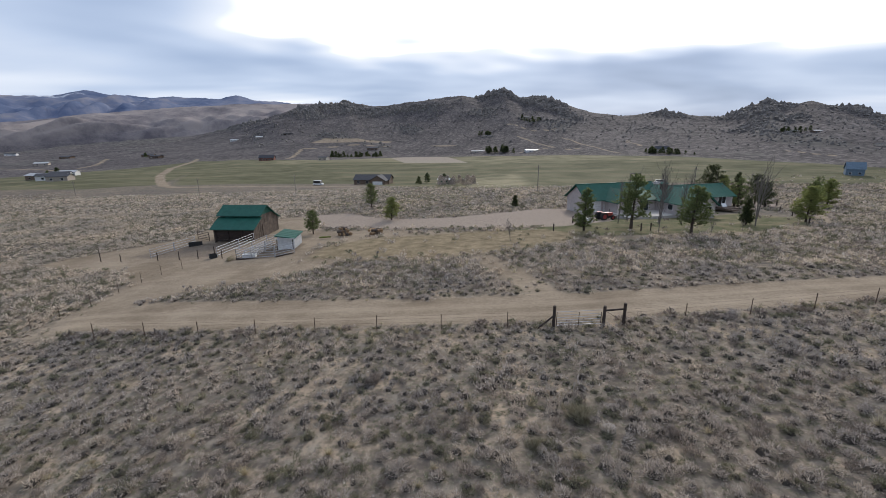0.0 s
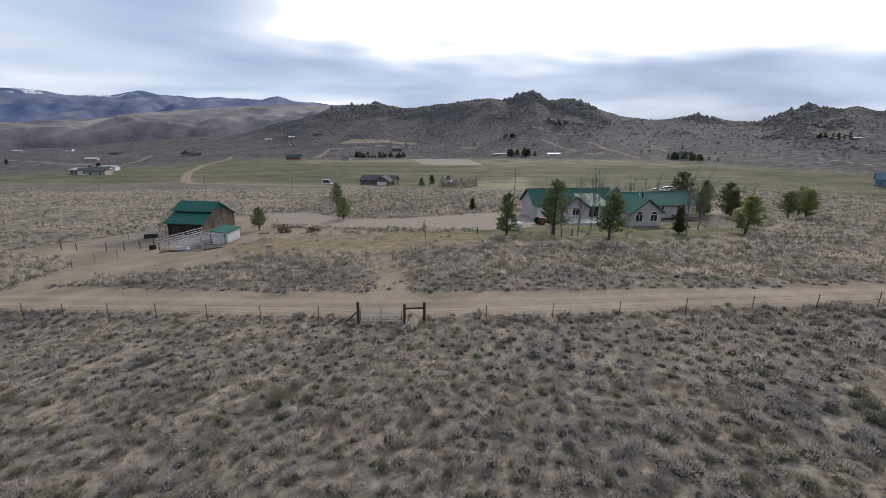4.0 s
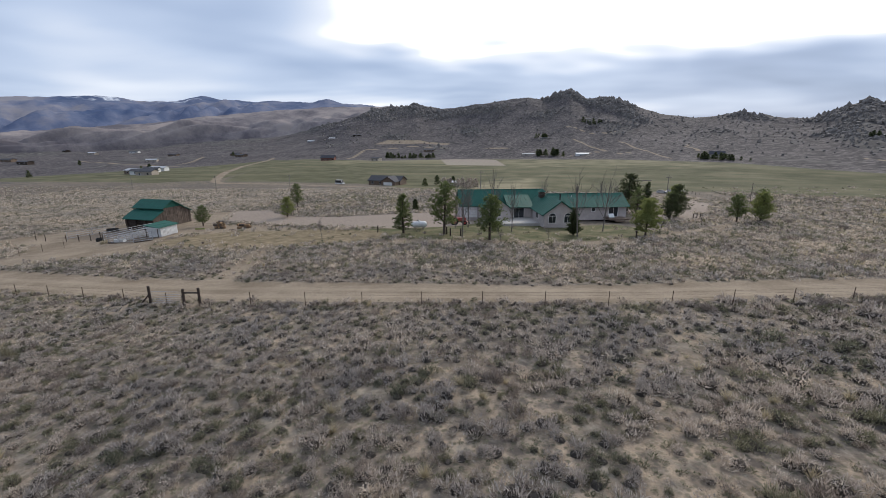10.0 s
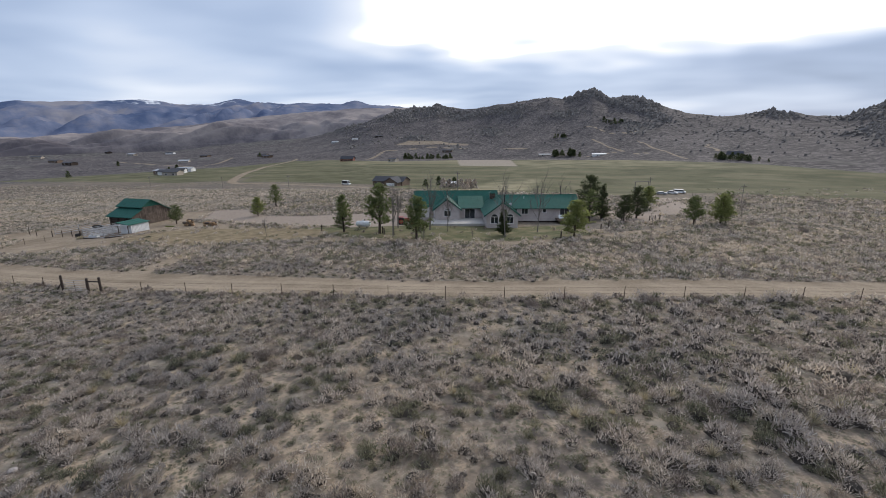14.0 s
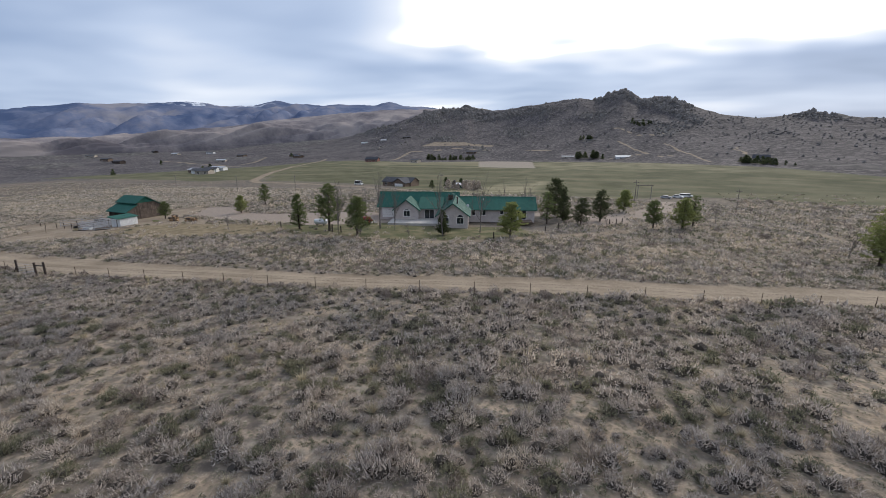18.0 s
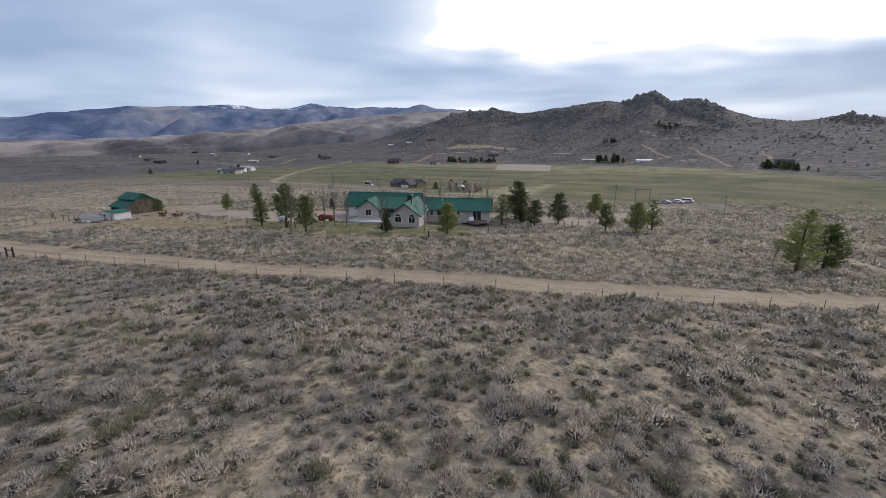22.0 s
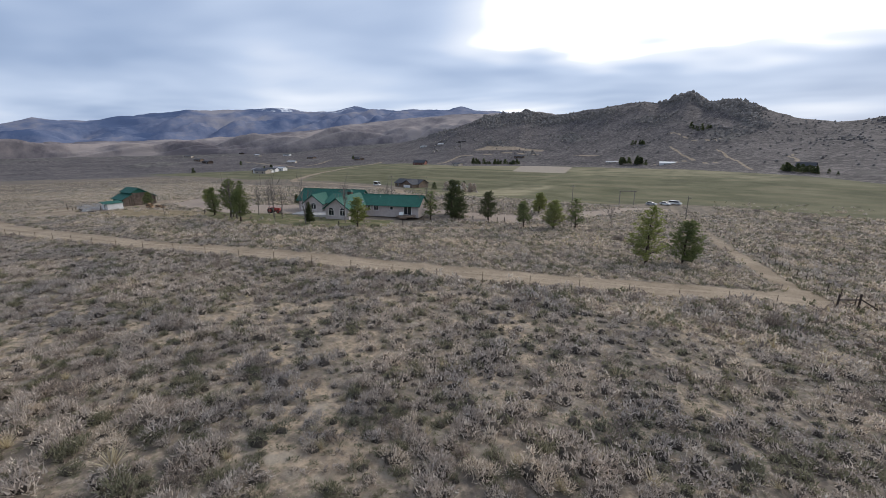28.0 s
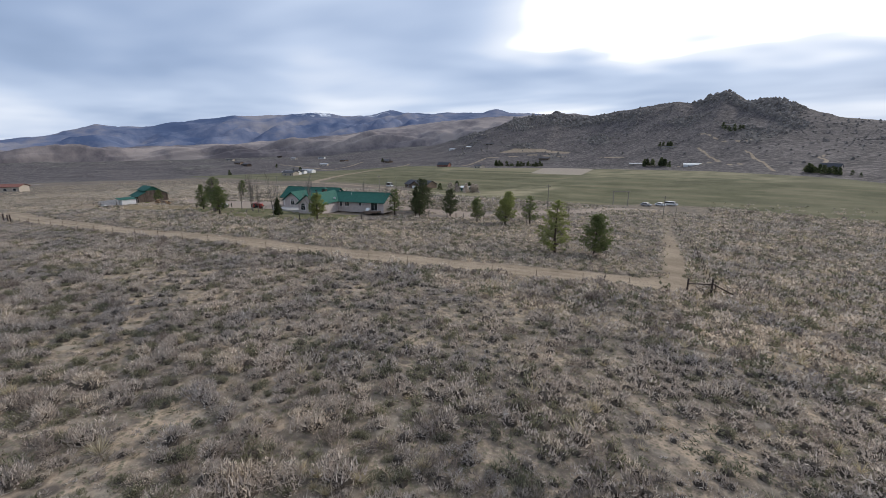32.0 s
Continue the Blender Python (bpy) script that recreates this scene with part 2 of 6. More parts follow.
M["sage_green"] = foliage("green_sagebrush", (0.105, 0.104, 0.066), (0.225, 0.217, 0.148), (0.38, 0.355, 0.265), 0.75, 0.35)
M["dead"] = foliage("dark_dead_brush", (0.135, 0.112, 0.097), (0.33, 0.28, 0.245), (0.48, 0.413, 0.358), 0.75, 0.35)
# the shade inside the bushes, put into a darker colour of their stems
M["stems"] = foliage("shaded_woody_stems", (0.045, 0.038, 0.032), (0.08, 0.067, 0.056), (0.12, 0.10, 0.083), 0.85, 0.0)
M["straw"] = foliage("dry_bunchgrass", (0.32, 0.27, 0.18), (0.52, 0.455, 0.32), (0.6, 0.54, 0.41))
M["tumbleweed"] = foliage("olive_rabbitbrush", (0.17, 0.155, 0.105), (0.31, 0.28, 0.195), (0.41, 0.37, 0.27))
M["needles"] = foliage("pine_needles", (0.075, 0.10, 0.038), (0.20, 0.24, 0.098), (0.30, 0.335, 0.155), 0.75, 0.55)
M["needles_dark"] = foliage("dark_pine_needles", (0.042, 0.056, 0.03), (0.105, 0.125, 0.06), (0.155, 0.175, 0.085), 0.75, 0.55)
M["needles_light"] = foliage("yellow_green_needles", (0.14, 0.165, 0.052), (0.32, 0.35, 0.13), (0.42, 0.44, 0.19), 0.75, 0.55)
mg, gn, gl, gp = shader("window_glass")
gp.inputs["Base Color"].default_value, gp.inputs["Roughness"].default_value = (0.02, 0.024, 0.03, 1), 0.05
gp.inputs["Specular IOR Level"].default_value = 0.7
M["glass"] = mg


# ---- the lie of the land ----
RIDGE = [(-60, .8), (-45, .8), (-39.9, 1.5), (-38, 2.1), (-36.4, 2.6), (-34.7, 3.2), (-32.3, 2.7), (-31.1, 3.1), (-29.1, 2.4), (-27.4, 1.6), (-23.9, 1.6),
         (-21, 2.3), (-17, 2.1), (-13.4, 2.7), (-9.5, 4.05), (-7.2, 4.7), (-5.5, 4.6), (-4.6, 5.2), (-3.7, 5.6), (-2.2, 5.0), (-.8, 4.55), (1.2, 4.95),
         (3.7, 4.6), (8, 4.0), (10, 3.7), (14, 3.6), (15.3, 3.95), (17.5, 3.5), (21.8, 2.9), (24, 2.4), (27, 1.4), (32, .2), (38, -.3), (46, -1.2), (75, -1.5)]
BROWN = [(-60, .2), (5, 3.0), (15, 3.9), (20, 3.9), (25, 3.7), (29, 3.5), (33, 3.1), (37, 2.7), (41, 2.2), (45, 1.6), (50, 1.0), (56, .6), (62, .3), (75, -.2)]
RANGE = [(-60, .5), (0, 2.0), (15, 3.5), (21.6, 4.2), (24.0, 4.4), (25.3, 4.65), (27, 4.3), (29, 4.35), (34, 4.25), (37, 4.35), (39, 4.6), (41.5, 4.1), (44, 3.9), (46.5, 4.05), (48.2, 4.3), (52.3, 3.95),
         (56, 3.75), (58.6, 3.55), (63.8, 2.9), (67, 2.2), (71, 2.4), (74, 1.5), (78, .7)]
FIELD = [(-60, -3.6), (-38, -3.4), (-28, -3.1), (-18, -2.6), (-8, -2.4), (4, -2.5), (16, -2.4), (30, -2.3), (40, -2.7), (52, -3.2), (64, -3.3), (80, -3.0)]
SLOPE = [(-60, -6.2), (-15, -6.4), (0, -6.3), (11, -6.0), (28, -5.4), (45, -4.9), (80, -4.8)]
CX, CY, CZ = 67.0, 0.0, 14.0
HOUSE_PAD = [(26, 84), (34, 79), (46, 75.5), (64, 84), (66, 100), (45, 108), (24, 98)]


def column(pairs, az):
    a, b = zip(*pairs)
    return np.interp(az, a, b)


def near_ground(x, y):
    """The home site: a gentle fall to the valley and to the east."""
    u, v = np.clip(x, -60, 150) / 100, np.clip(y, 0, 118) / 100
    return -0.135 + 7.623 * u - 3.372 * v - 3.888 * u * u - 5.279 * u * v + 0.744 * v * v


def line_gap(x, y, pts):
    """Distance from a polyline."""
    best = np.full(np.shape(x), 1e9)
    for (ax, ay), (bx, by) in zip(pts, pts[1:]):
        ux, uy = bx - ax, by - ay
        s = np.clip(((x - ax) * ux + (y - ay) * uy) / (ux * ux + uy * uy), 0, 1)
        best = np.minimum(best, np.hypot(x - ax - s * ux, y - ay - s * uy))
    return best


def area(x, y, pts, edge=1.0):
    """1 inside a polygon, falling to 0 over the width of its edge."""
    inside = np.zeros(np.shape(x), bool)
    for (ax, ay), (bx, by) in zip(pts, pts[1:] + pts[:1]):
        if ay != by:
            inside ^= ((ay > y) != (by > y)) & (x < (bx - ax) * (y - ay) / (by - ay) + ax)
    gap = line_gap(x, y, pts + pts[:1])
    return np.clip(0.5 + np.where(inside, gap, -gap) / edge, 0, 1)


LATTICE = np.random.default_rng(41).uniform(0, 1, (256, 256))


def mottled(x, y, size, shift=0):
    """Smooth random pattern between 0 and 1 with patches of about that size."""
    u, v = np.asarray(x, float) / size + 37.3 * shift + 900, np.asarray(y, float) / size + 11.7 * shift + 900
    i, j = np.floor(u).astype(int), np.floor(v).astype(int)
    p, q = u - i, v - j
    p, q = p * p * (3 - 2 * p), q * q * (3 - 2 * q)
    i0, i1, j0, j1 = i % 256, (i + 1) % 256, j % 256, (j + 1) % 256
    return (LATTICE[i0, j0] * (1 - p) + LATTICE[i1, j0] * p) * (1 - q) + (LATTICE[i0, j1] * (1 - p) + LATTICE[i1, j1] * p) * q


def thick_growth(x, y):
    """Where the brush stands close (1) and where the soil lies open (0)."""
    m = 0.6 * mottled(x, y, 1.9, 1) + 0.25 * mottled(x, y, 5.5, 2) + 0.15 * mottled(x, y, 16, 3)
    return np.clip((m - 0.25) / 0.38, 0, 1)


def terrain(x, y):
    """The height of the ground, from the site to the far range."""
    x, y = np.asarray(x, float), np.asarray(y, float)
    dx, dy = x - CX, y - CY
    r = np.hypot(dx, dy) + 1e-6
    az = np.degrees(np.arctan2(-dx, dy))
    ridge, brown, far = column(RIDGE, az), column(BROWN, az), column(RANGE, az)
    steps = [(240, column(SLOPE, az)), (570, column(FIELD, az)), (1030, ridge), (1500, ridge - 2.2), (1900, np.minimum(brown - 2.0, -.35)),
             (2700, brown), (3300, brown - 1.2), (4300, far), (4900, far - 1.5)]
    home = near_ground(x, y)
    z, last_r, last_z = np.array(home), 125.0, home
    for rad, el in steps:
        top = CZ + rad * np.tan(np.radians(el))
        s = np.clip((r - last_r) / (rad - last_r), 0, 1)
        bend = s * s * (3 - 2 * s) if rad in (240, 1500, 3300) else s ** 1.3
        z = np.where(r > last_r, last_z + (top - last_z) * bend, z)
        last_r, last_z = rad, top
    back = np.clip((-dy - 20) / 60, 0, 1) * (r > 125)
    z = z - 0.5 * area(x, y, HOUSE_PAD, 8.0)
    return z * (1 - back) + np.minimum(home, 6) * back



# how the land beyond the site is stretched or drawn in, by bearing
FAR_SCALE = [(-60, .55), (-31, .58), (-18.3, .65), (-10, .76), (-4, .87), (5, .97), (13, 1.08), (24, 1.15), (29, 1.28), (41, 1.37), (80, 1.42)]


def far_scale(x, y):
    dx, dy = np.asarray(x, float) - CX, np.asarray(y, float) - CY
    r, az = np.hypot(dx, dy), np.degrees(np.arctan2(-dx, dy))
    q = np.clip((r - 145) / np.interp(az, (-6, 4), (455, 115)), 0, 1)
    k = 1 + (column(FAR_SCALE, az) - 1) * q * q * (3 - 2 * q)
    q = np.clip((r - 700) / 2000, 0, 1)
    return k + (0.78 - k) * q * q * (3 - 2 * q)


def far(x, y):
    """A place of the plan, carried out to where it lies on the ground."""
    k = far_scale(x, y)
    return CX + (x - CX) * k, CY + (y - CY) * k


def plan(x, y):
    """The way back: from a place on the ground to the plan, and the stretch there."""
    x, y = np.asarray(x, float), np.asarray(y, float)
    k = np.ones_like(x + y)
    for _ in range(25):
        k = 0.5 * k + 0.5 * far_scale(CX + (x - CX) / k, CY + (y - CY) / k)
    return CX + (x - CX) / k, CY + (y - CY) / k, k


def fence_y(x):
    """The line of the wire fence in front of the property."""
    return np.interp(x, (-34, -20, 0, 12, 26, 40, 50, 60, 71, 82, 92, 103, 116, 127, 133, 149, 190),
                     (38, 35.8, 33.5, 33, 33.8, 35, 36.5, 39, 41.7, 44.8, 48, 52.2, 58.6, 65.5, 69.2, 81, 107))


ROAD_SIDE = [(132, 74), (131.2, 80), (128.3, 108), (123.8, 142), (120.5, 164), (117, 222), (114, 245)]
GATE_TRACK = [(11, 35), (8.8, 38.7), (7.2, 45), (5.2, 52), (2.5, 58.5), (1.6, 65), (1, 70)]
VALLEY_ROAD = [(30, 140), (8, 163), (-14, 190), (-36, 195), (-69, 195), (-98, 188), (-106, 194), (-123, 218), (-153, 264), (-200, 350), (-262, 500)]
YARD = [(-35, 39), (-33, 44), (-28, 48), (-19.8, 51.5), (-14, 56), (-3, 56.5), (4, 55.5), (5, 60), (5, 70), (-2, 74), (-14, 77), (-22, 78), (-24, 86), (-29, 97), (-47, 94), (-49, 80),
        (-61, 72), (-63, 67), (-45, 60), (-39, 54), (-38.5, 46)]
DRIVE = [(-32, 97), (-22, 82), (-9, 77), (2, 75.5), (12, 73.5), (19, 72.5), (29, 77), (33, 90), (31, 98), (20, 94), (10, 89), (2, 86), (-9, 87.5), (-17, 92), (-21, 98)]
BACK_DRIVE = [(30, 97), (48, 108), (66, 110), (84, 122), (96, 150), (98, 186), (104, 204), (114, 214)]
LAWN = [(3, 66), (18, 65), (29, 63), (38, 64), (47, 65), (56, 68.5), (64, 78), (58, 88), (48, 82), (36, 84), (28, 80), (20, 74), (10, 71)]
WEST_FIELD = [(-330, 215), (-188, 192), (-130, 182), (-112, 200), (-150, 290), (-215, 450), (-245, 470), (-250, 370), (-330, 300)]
FIELD_NEAR = [(-104, 198), (-65, 207), (-31, 214), (-5, 185), (19, 150), (48, 156), (78, 200), (110, 240), (146, 240), (180, 226), (215, 226), (300, 245), (360, 330), (340, 440), (262, 517), (121, 535), (33, 540), (-40, 520), (-110, 455), (-190, 465),
              (-215, 455), (-205, 400), (-151, 290), (-120, 225)]
PADDOCK = [(-26, 150), (8, 126), (12, 108), (-10, 112), (-40, 140)]
HILL_ROADS = [[(98, 588), (120, 606), (144, 622), (130, 650), (112, 690)], [(104, 779), (128, 752), (152, 734), (168, 742), (179, 756)], [(172, 690), (181, 675), (184, 650), (196, 622), (205, 572)], [(258, 640), (264, 660), (257, 682), (270, 703)],
              [(120, 606), (150, 600), (175, 612)], [(395, 560), (405, 540), (420, 510)], [(-162, 490), (-172, 540), (-181, 598)], [(-337, 427), (-342, 448), (-349, 466), (-391, 538)], [(-178, 600), (-120, 640), (-60, 632), (20, 650)], [(-300, 390), (-380, 430), (-520, 470)]]
GARDEN_TRACK = [(12, 61.5), (26, 62), (41, 63), (50, 65), (57.7, 69.2), (63, 74), (70.8, 82.5), (77, 89), (84, 98), (88, 108)]
COURT = [(69.2, 95.8), (81.2, 104.2), (83.0, 120.4), (68.8, 113.1)]
CORRALS = [[(-29.6, 61.1), (-24.6, 61.2), (-22.4, 63), (-21.8, 68.4), (-28.4, 70)], [(-51, 69), (-45.5, 67), (-33.8, 64.2), (-32.2, 73.4), (-39, 74.4), (-43.5, 75.3)]]
BARE_HILL = [(-187, 650), (-176, 690), (-140, 690), (-70, 680), (-72, 664), (-130, 660)]
FALLOW = [(-29, 407), (-60, 535), (8, 523), (24, 417)]
PALE_FIELD = [(8, 166), (24, 285), (46, 300), (46, 240), (35, 173)]
STRAW_EDGE = [(-160, 372), (-60, 400), (40, 395), (140, 430), (260, 425), (300, 460), (120, 560), (-55, 545), (-150, 470)]
DRY_GRASS = [(-20, 58), (-8, 56.5), (4, 56), (14, 60), (20, 64), (16, 70), (2, 72), (-12, 71), (-19, 66)]


def land_use(x, y):
    """How much bare dirt, gravel, lawn, field and rock the ground shows."""
    gap = y - fence_y(x)
    dirt = np.clip((gap - 0.7) / 0.8, 0, 1) * np.clip((7.0 + 0.02 * np.abs(x - 40) - gap) / 1.2, 0, 1) * (x > -36) * (x < 134)
    dirt = np.maximum(dirt, np.clip((2.8 - line_gap(x, y, ROAD_SIDE)) / 1.8, 0, 1) * np.clip(1.4 - (y - 66) / 80, 0.5, 0.95))
    dirt = np.maximum(dirt, 0.75 * np.clip((2.6 - line_gap(x, y, GATE_TRACK)) / 1.6, 0, 1))
    dirt = np.maximum(dirt, 0.75 * np.clip((2.3 - line_gap(x, y, GARDEN_TRACK)) / 1.5, 0, 1))
    dirt = np.maximum(dirt, np.clip((3.0 - line_gap(x, y, VALLEY_ROAD)) / 1.5, 0, 1))
    dirt = np.maximum(dirt, 0.55 * np.clip((2.0 - line_gap(x, y, [(-36.5, 38.5), (-38, 46), (-37.5, 53), (-36, 58)])) / 1.0, 0, 1))
    dirt = np.maximum(dirt, area(x, y, YARD, 3.0))
    for way in HILL_ROADS:
        dirt = np.maximum(dirt, np.clip((3.4 - line_gap(x, y, way)) / 2.4, 0, 1))
    dirt = np.maximum(dirt, 0.8 * area(x, y, BARE_HILL, 10.0))
    dirt = dirt * (1 - 0.75 * area(x, y, DRY_GRASS, 5.0))
    gravel = np.maximum(area(x, y, DRIVE, 2.0), 0.9 * np.clip((4.2 - line_gap(x, y, BACK_DRIVE)) / 1.5, 0, 1))
    gravel = np.maximum(gravel, area(x, y, COURT, 2.5))
    lawn = area(x, y, LAWN, 3.0)
    field = np.maximum(area(x, y, FIELD_NEAR, 12.0), area(x, y, WEST_FIELD, 8.0))
    field = np.maximum(field, 0.5 * area(x, y, PADDOCK, 8.0))
    return dirt, gravel, lawn, field


RINGS = {}  # the finished heights of the ground, by bearing and distance


def rock_mask(x, y, r):
    """Where the hill breaks into bare rock, 0 to 1."""
    if r < 600 or r > 1250:
        return 0.0
    crest = max(0.0, 1 - abs(r - 1030) / 230)
    az = math.degrees(math.atan2(CX - x, y - CY))
    if -28 < az < -11:  # the smooth saddle between the rocky tops
        crest *= 0.25
    return min(1.0, max(0.0, 2.6 * noise.noise(Vector((x / 85, y / 85, 1.3))) + 1.0 * crest - 0.47))


def ground_sheet():
    """One sheet from the site to the far range, in rings about the middle of the site."""
    az = np.concatenate([np.arange(-62, 80.01, 0.31), np.arange(83, 298, 4.0)])
    rad = [0.01]
    while rad[-1] < 4880:
        r = rad[-1]
        rad.append(r + (0.9 if r < 165 else min(0.0125 * r, 6.5 if 800 < r < 1060 else 14 if r < 1300 else 40)))
    rad = np.array(rad)
    A, R = np.meshgrid(np.radians(az), rad)
    x, y = CX - R * np.sin(A), CY + R * np.cos(A)
    z = terrain(x, y)
    # outcrops and gullies on the hills, small swells on the plain
    nz = np.zeros_like(z)
    flatx, flaty = x.ravel(), y.ravel()
    hill = np.clip((R - 560) / 250, 0, 1)
    for k, (size, high) in enumerate(((170, 10.0), (60, 6.0), (24, 4.0))):
        far = np.array([noise.noise(Vector((px / size, py / size, 3.7 * k))) if r > 540 else 0.0 for px, py, r in zip(flatx, flaty, R.ravel())]).reshape(z.shape)
        nz += high * (np.abs(far) if k else far) * hill * np.clip(1.0 + (R - 1500) / 1500, 1, 2.6)
    crest = np.clip(1 - np.abs(R - 1030) / 260, 0, 1) * (np.degrees(A) < 30)
    z += nz * (0.25 + 0.5 * crest + 0.3 * (R > 1500))
    # crags: knots of tall rock along the crest, lesser ones lower down
    rock = np.array([rock_mask(px, py, r) for px, py, r in zip(flatx, flaty, R.ravel())]).reshape(z.shape)
    for k, (size, high) in enumerate(((34, 10.0), (15, 6.0))):
        jag = np.array([abs(noise.noise(Vector((px / size, py / size, 9.1 + k)))) if w > 0 else 0.0 for px, py, w in zip(flatx, flaty, rock.ravel())]).reshape(z.shape)
        z += high * jag * rock * (0.35 + 0.65 * crest)
    # gullies down the brown hills and the far range
    gully = np.array([abs(noise.noise(Vector((px / 260, py / 520, 4.4)))) + 0.8 * abs(noise.noise(Vector((px / 90, py / 260, 2.2)))) if r > 1850 else 0.0 for px, py, r in zip(flatx, flaty, R.ravel())]).reshape(z.shape)
    z += gully * (60 * np.clip((R - 1900) / 250, 0, 1) * np.clip((2640 - R) / 350, 0, 1) + np.interp(np.degrees(A), (26, 36), (30, 110)) * np.clip((R - 3300) / 300, 0, 1) * np.clip((4240 - R) / 400, 0, 1))
    z += 0.12 * np.sin(x / 7.3 + 1.7 * np.sin(y / 9.1)) * np.sin(y / 6.1) * (R < 400)
    RINGS.update(az=az, rad=rad, z=z)
    dirt, gravel, lawn, field = land_use(x, y)
    stretch = far_scale(x, y)
    wx, wy, wz = CX + (x - CX) * stretch, CY + (y - CY) * stretch, CZ + (z - CZ) * stretch
    rows, cols = z.shape
    i = np.arange(rows * cols).reshape(rows, cols)
    nxt = np.roll(i, -1, 1)
    quads = np.stack([i[:-1], i[1:], nxt[1:], nxt[:-1]], -1).reshape(-1, 4)
    me = bpy.data.meshes.new("ground")
    me.vertices.add(rows * cols)
    me.vertices.foreach_set("co", np.stack([wx, wy, wz], -1).ravel())
    me.loops.add(quads.size)
    me.loops.foreach_set("vertex_index", quads.ravel())
    me.polygons.add(len(quads))
    me.polygons.foreach_set("loop_start", np.arange(0, quads.size, 4))
    me.update(calc_edges=True)
    me.polygons.foreach_set("use_smooth", np.ones(len(quads), bool))
    gap = y - fence_y(x)
    rut = np.exp(-((gap - 2.6) / 0.45) ** 2) + np.exp(-((gap - 4.7) / 0.45) ** 2)
    kinds = {"dirt": dirt, "gravel": gravel, "lawn": lawn, "field": field, "hill": np.clip((R - 270) / 180, 0, 1), "crag": rock, "rut": np.clip(rut, 0, 1),
             "open": 1 - thick_growth(wx, wy), "thicket": np.clip((gap - 7) / 3, 0, 1) * np.clip((420 - R) / 100, 0, 1), "mud": np.maximum(area(x, y, CORRALS[0], 1.5), 0.8 * area(x, y, CORRALS[1], 2.0)), "fallow": area(x, y, FALLOW, 8.0), "pale": area(x, y, PALE_FIELD, 6.0) + 0.5 * area(x, y, STRAW_EDGE, 40.0), "drygrass": area(x, y, DRY_GRASS, 6.0),
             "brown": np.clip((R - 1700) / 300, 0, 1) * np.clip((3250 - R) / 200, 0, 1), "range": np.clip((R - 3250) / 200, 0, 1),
             "snow": 0.42 * np.clip((z - 268) / 45, 0, 1) * (R > 3300) * np.clip((np.degrees(A) - 38) / 3, 0, 1) * np.clip((52 - np.degrees(A)) / 3, 0, 1)}
    for name, v in kinds.items():
        me.attributes.new(name, "FLOAT", "POINT").data.foreach_set("value", v.ravel().astype(np.float32))
    return me


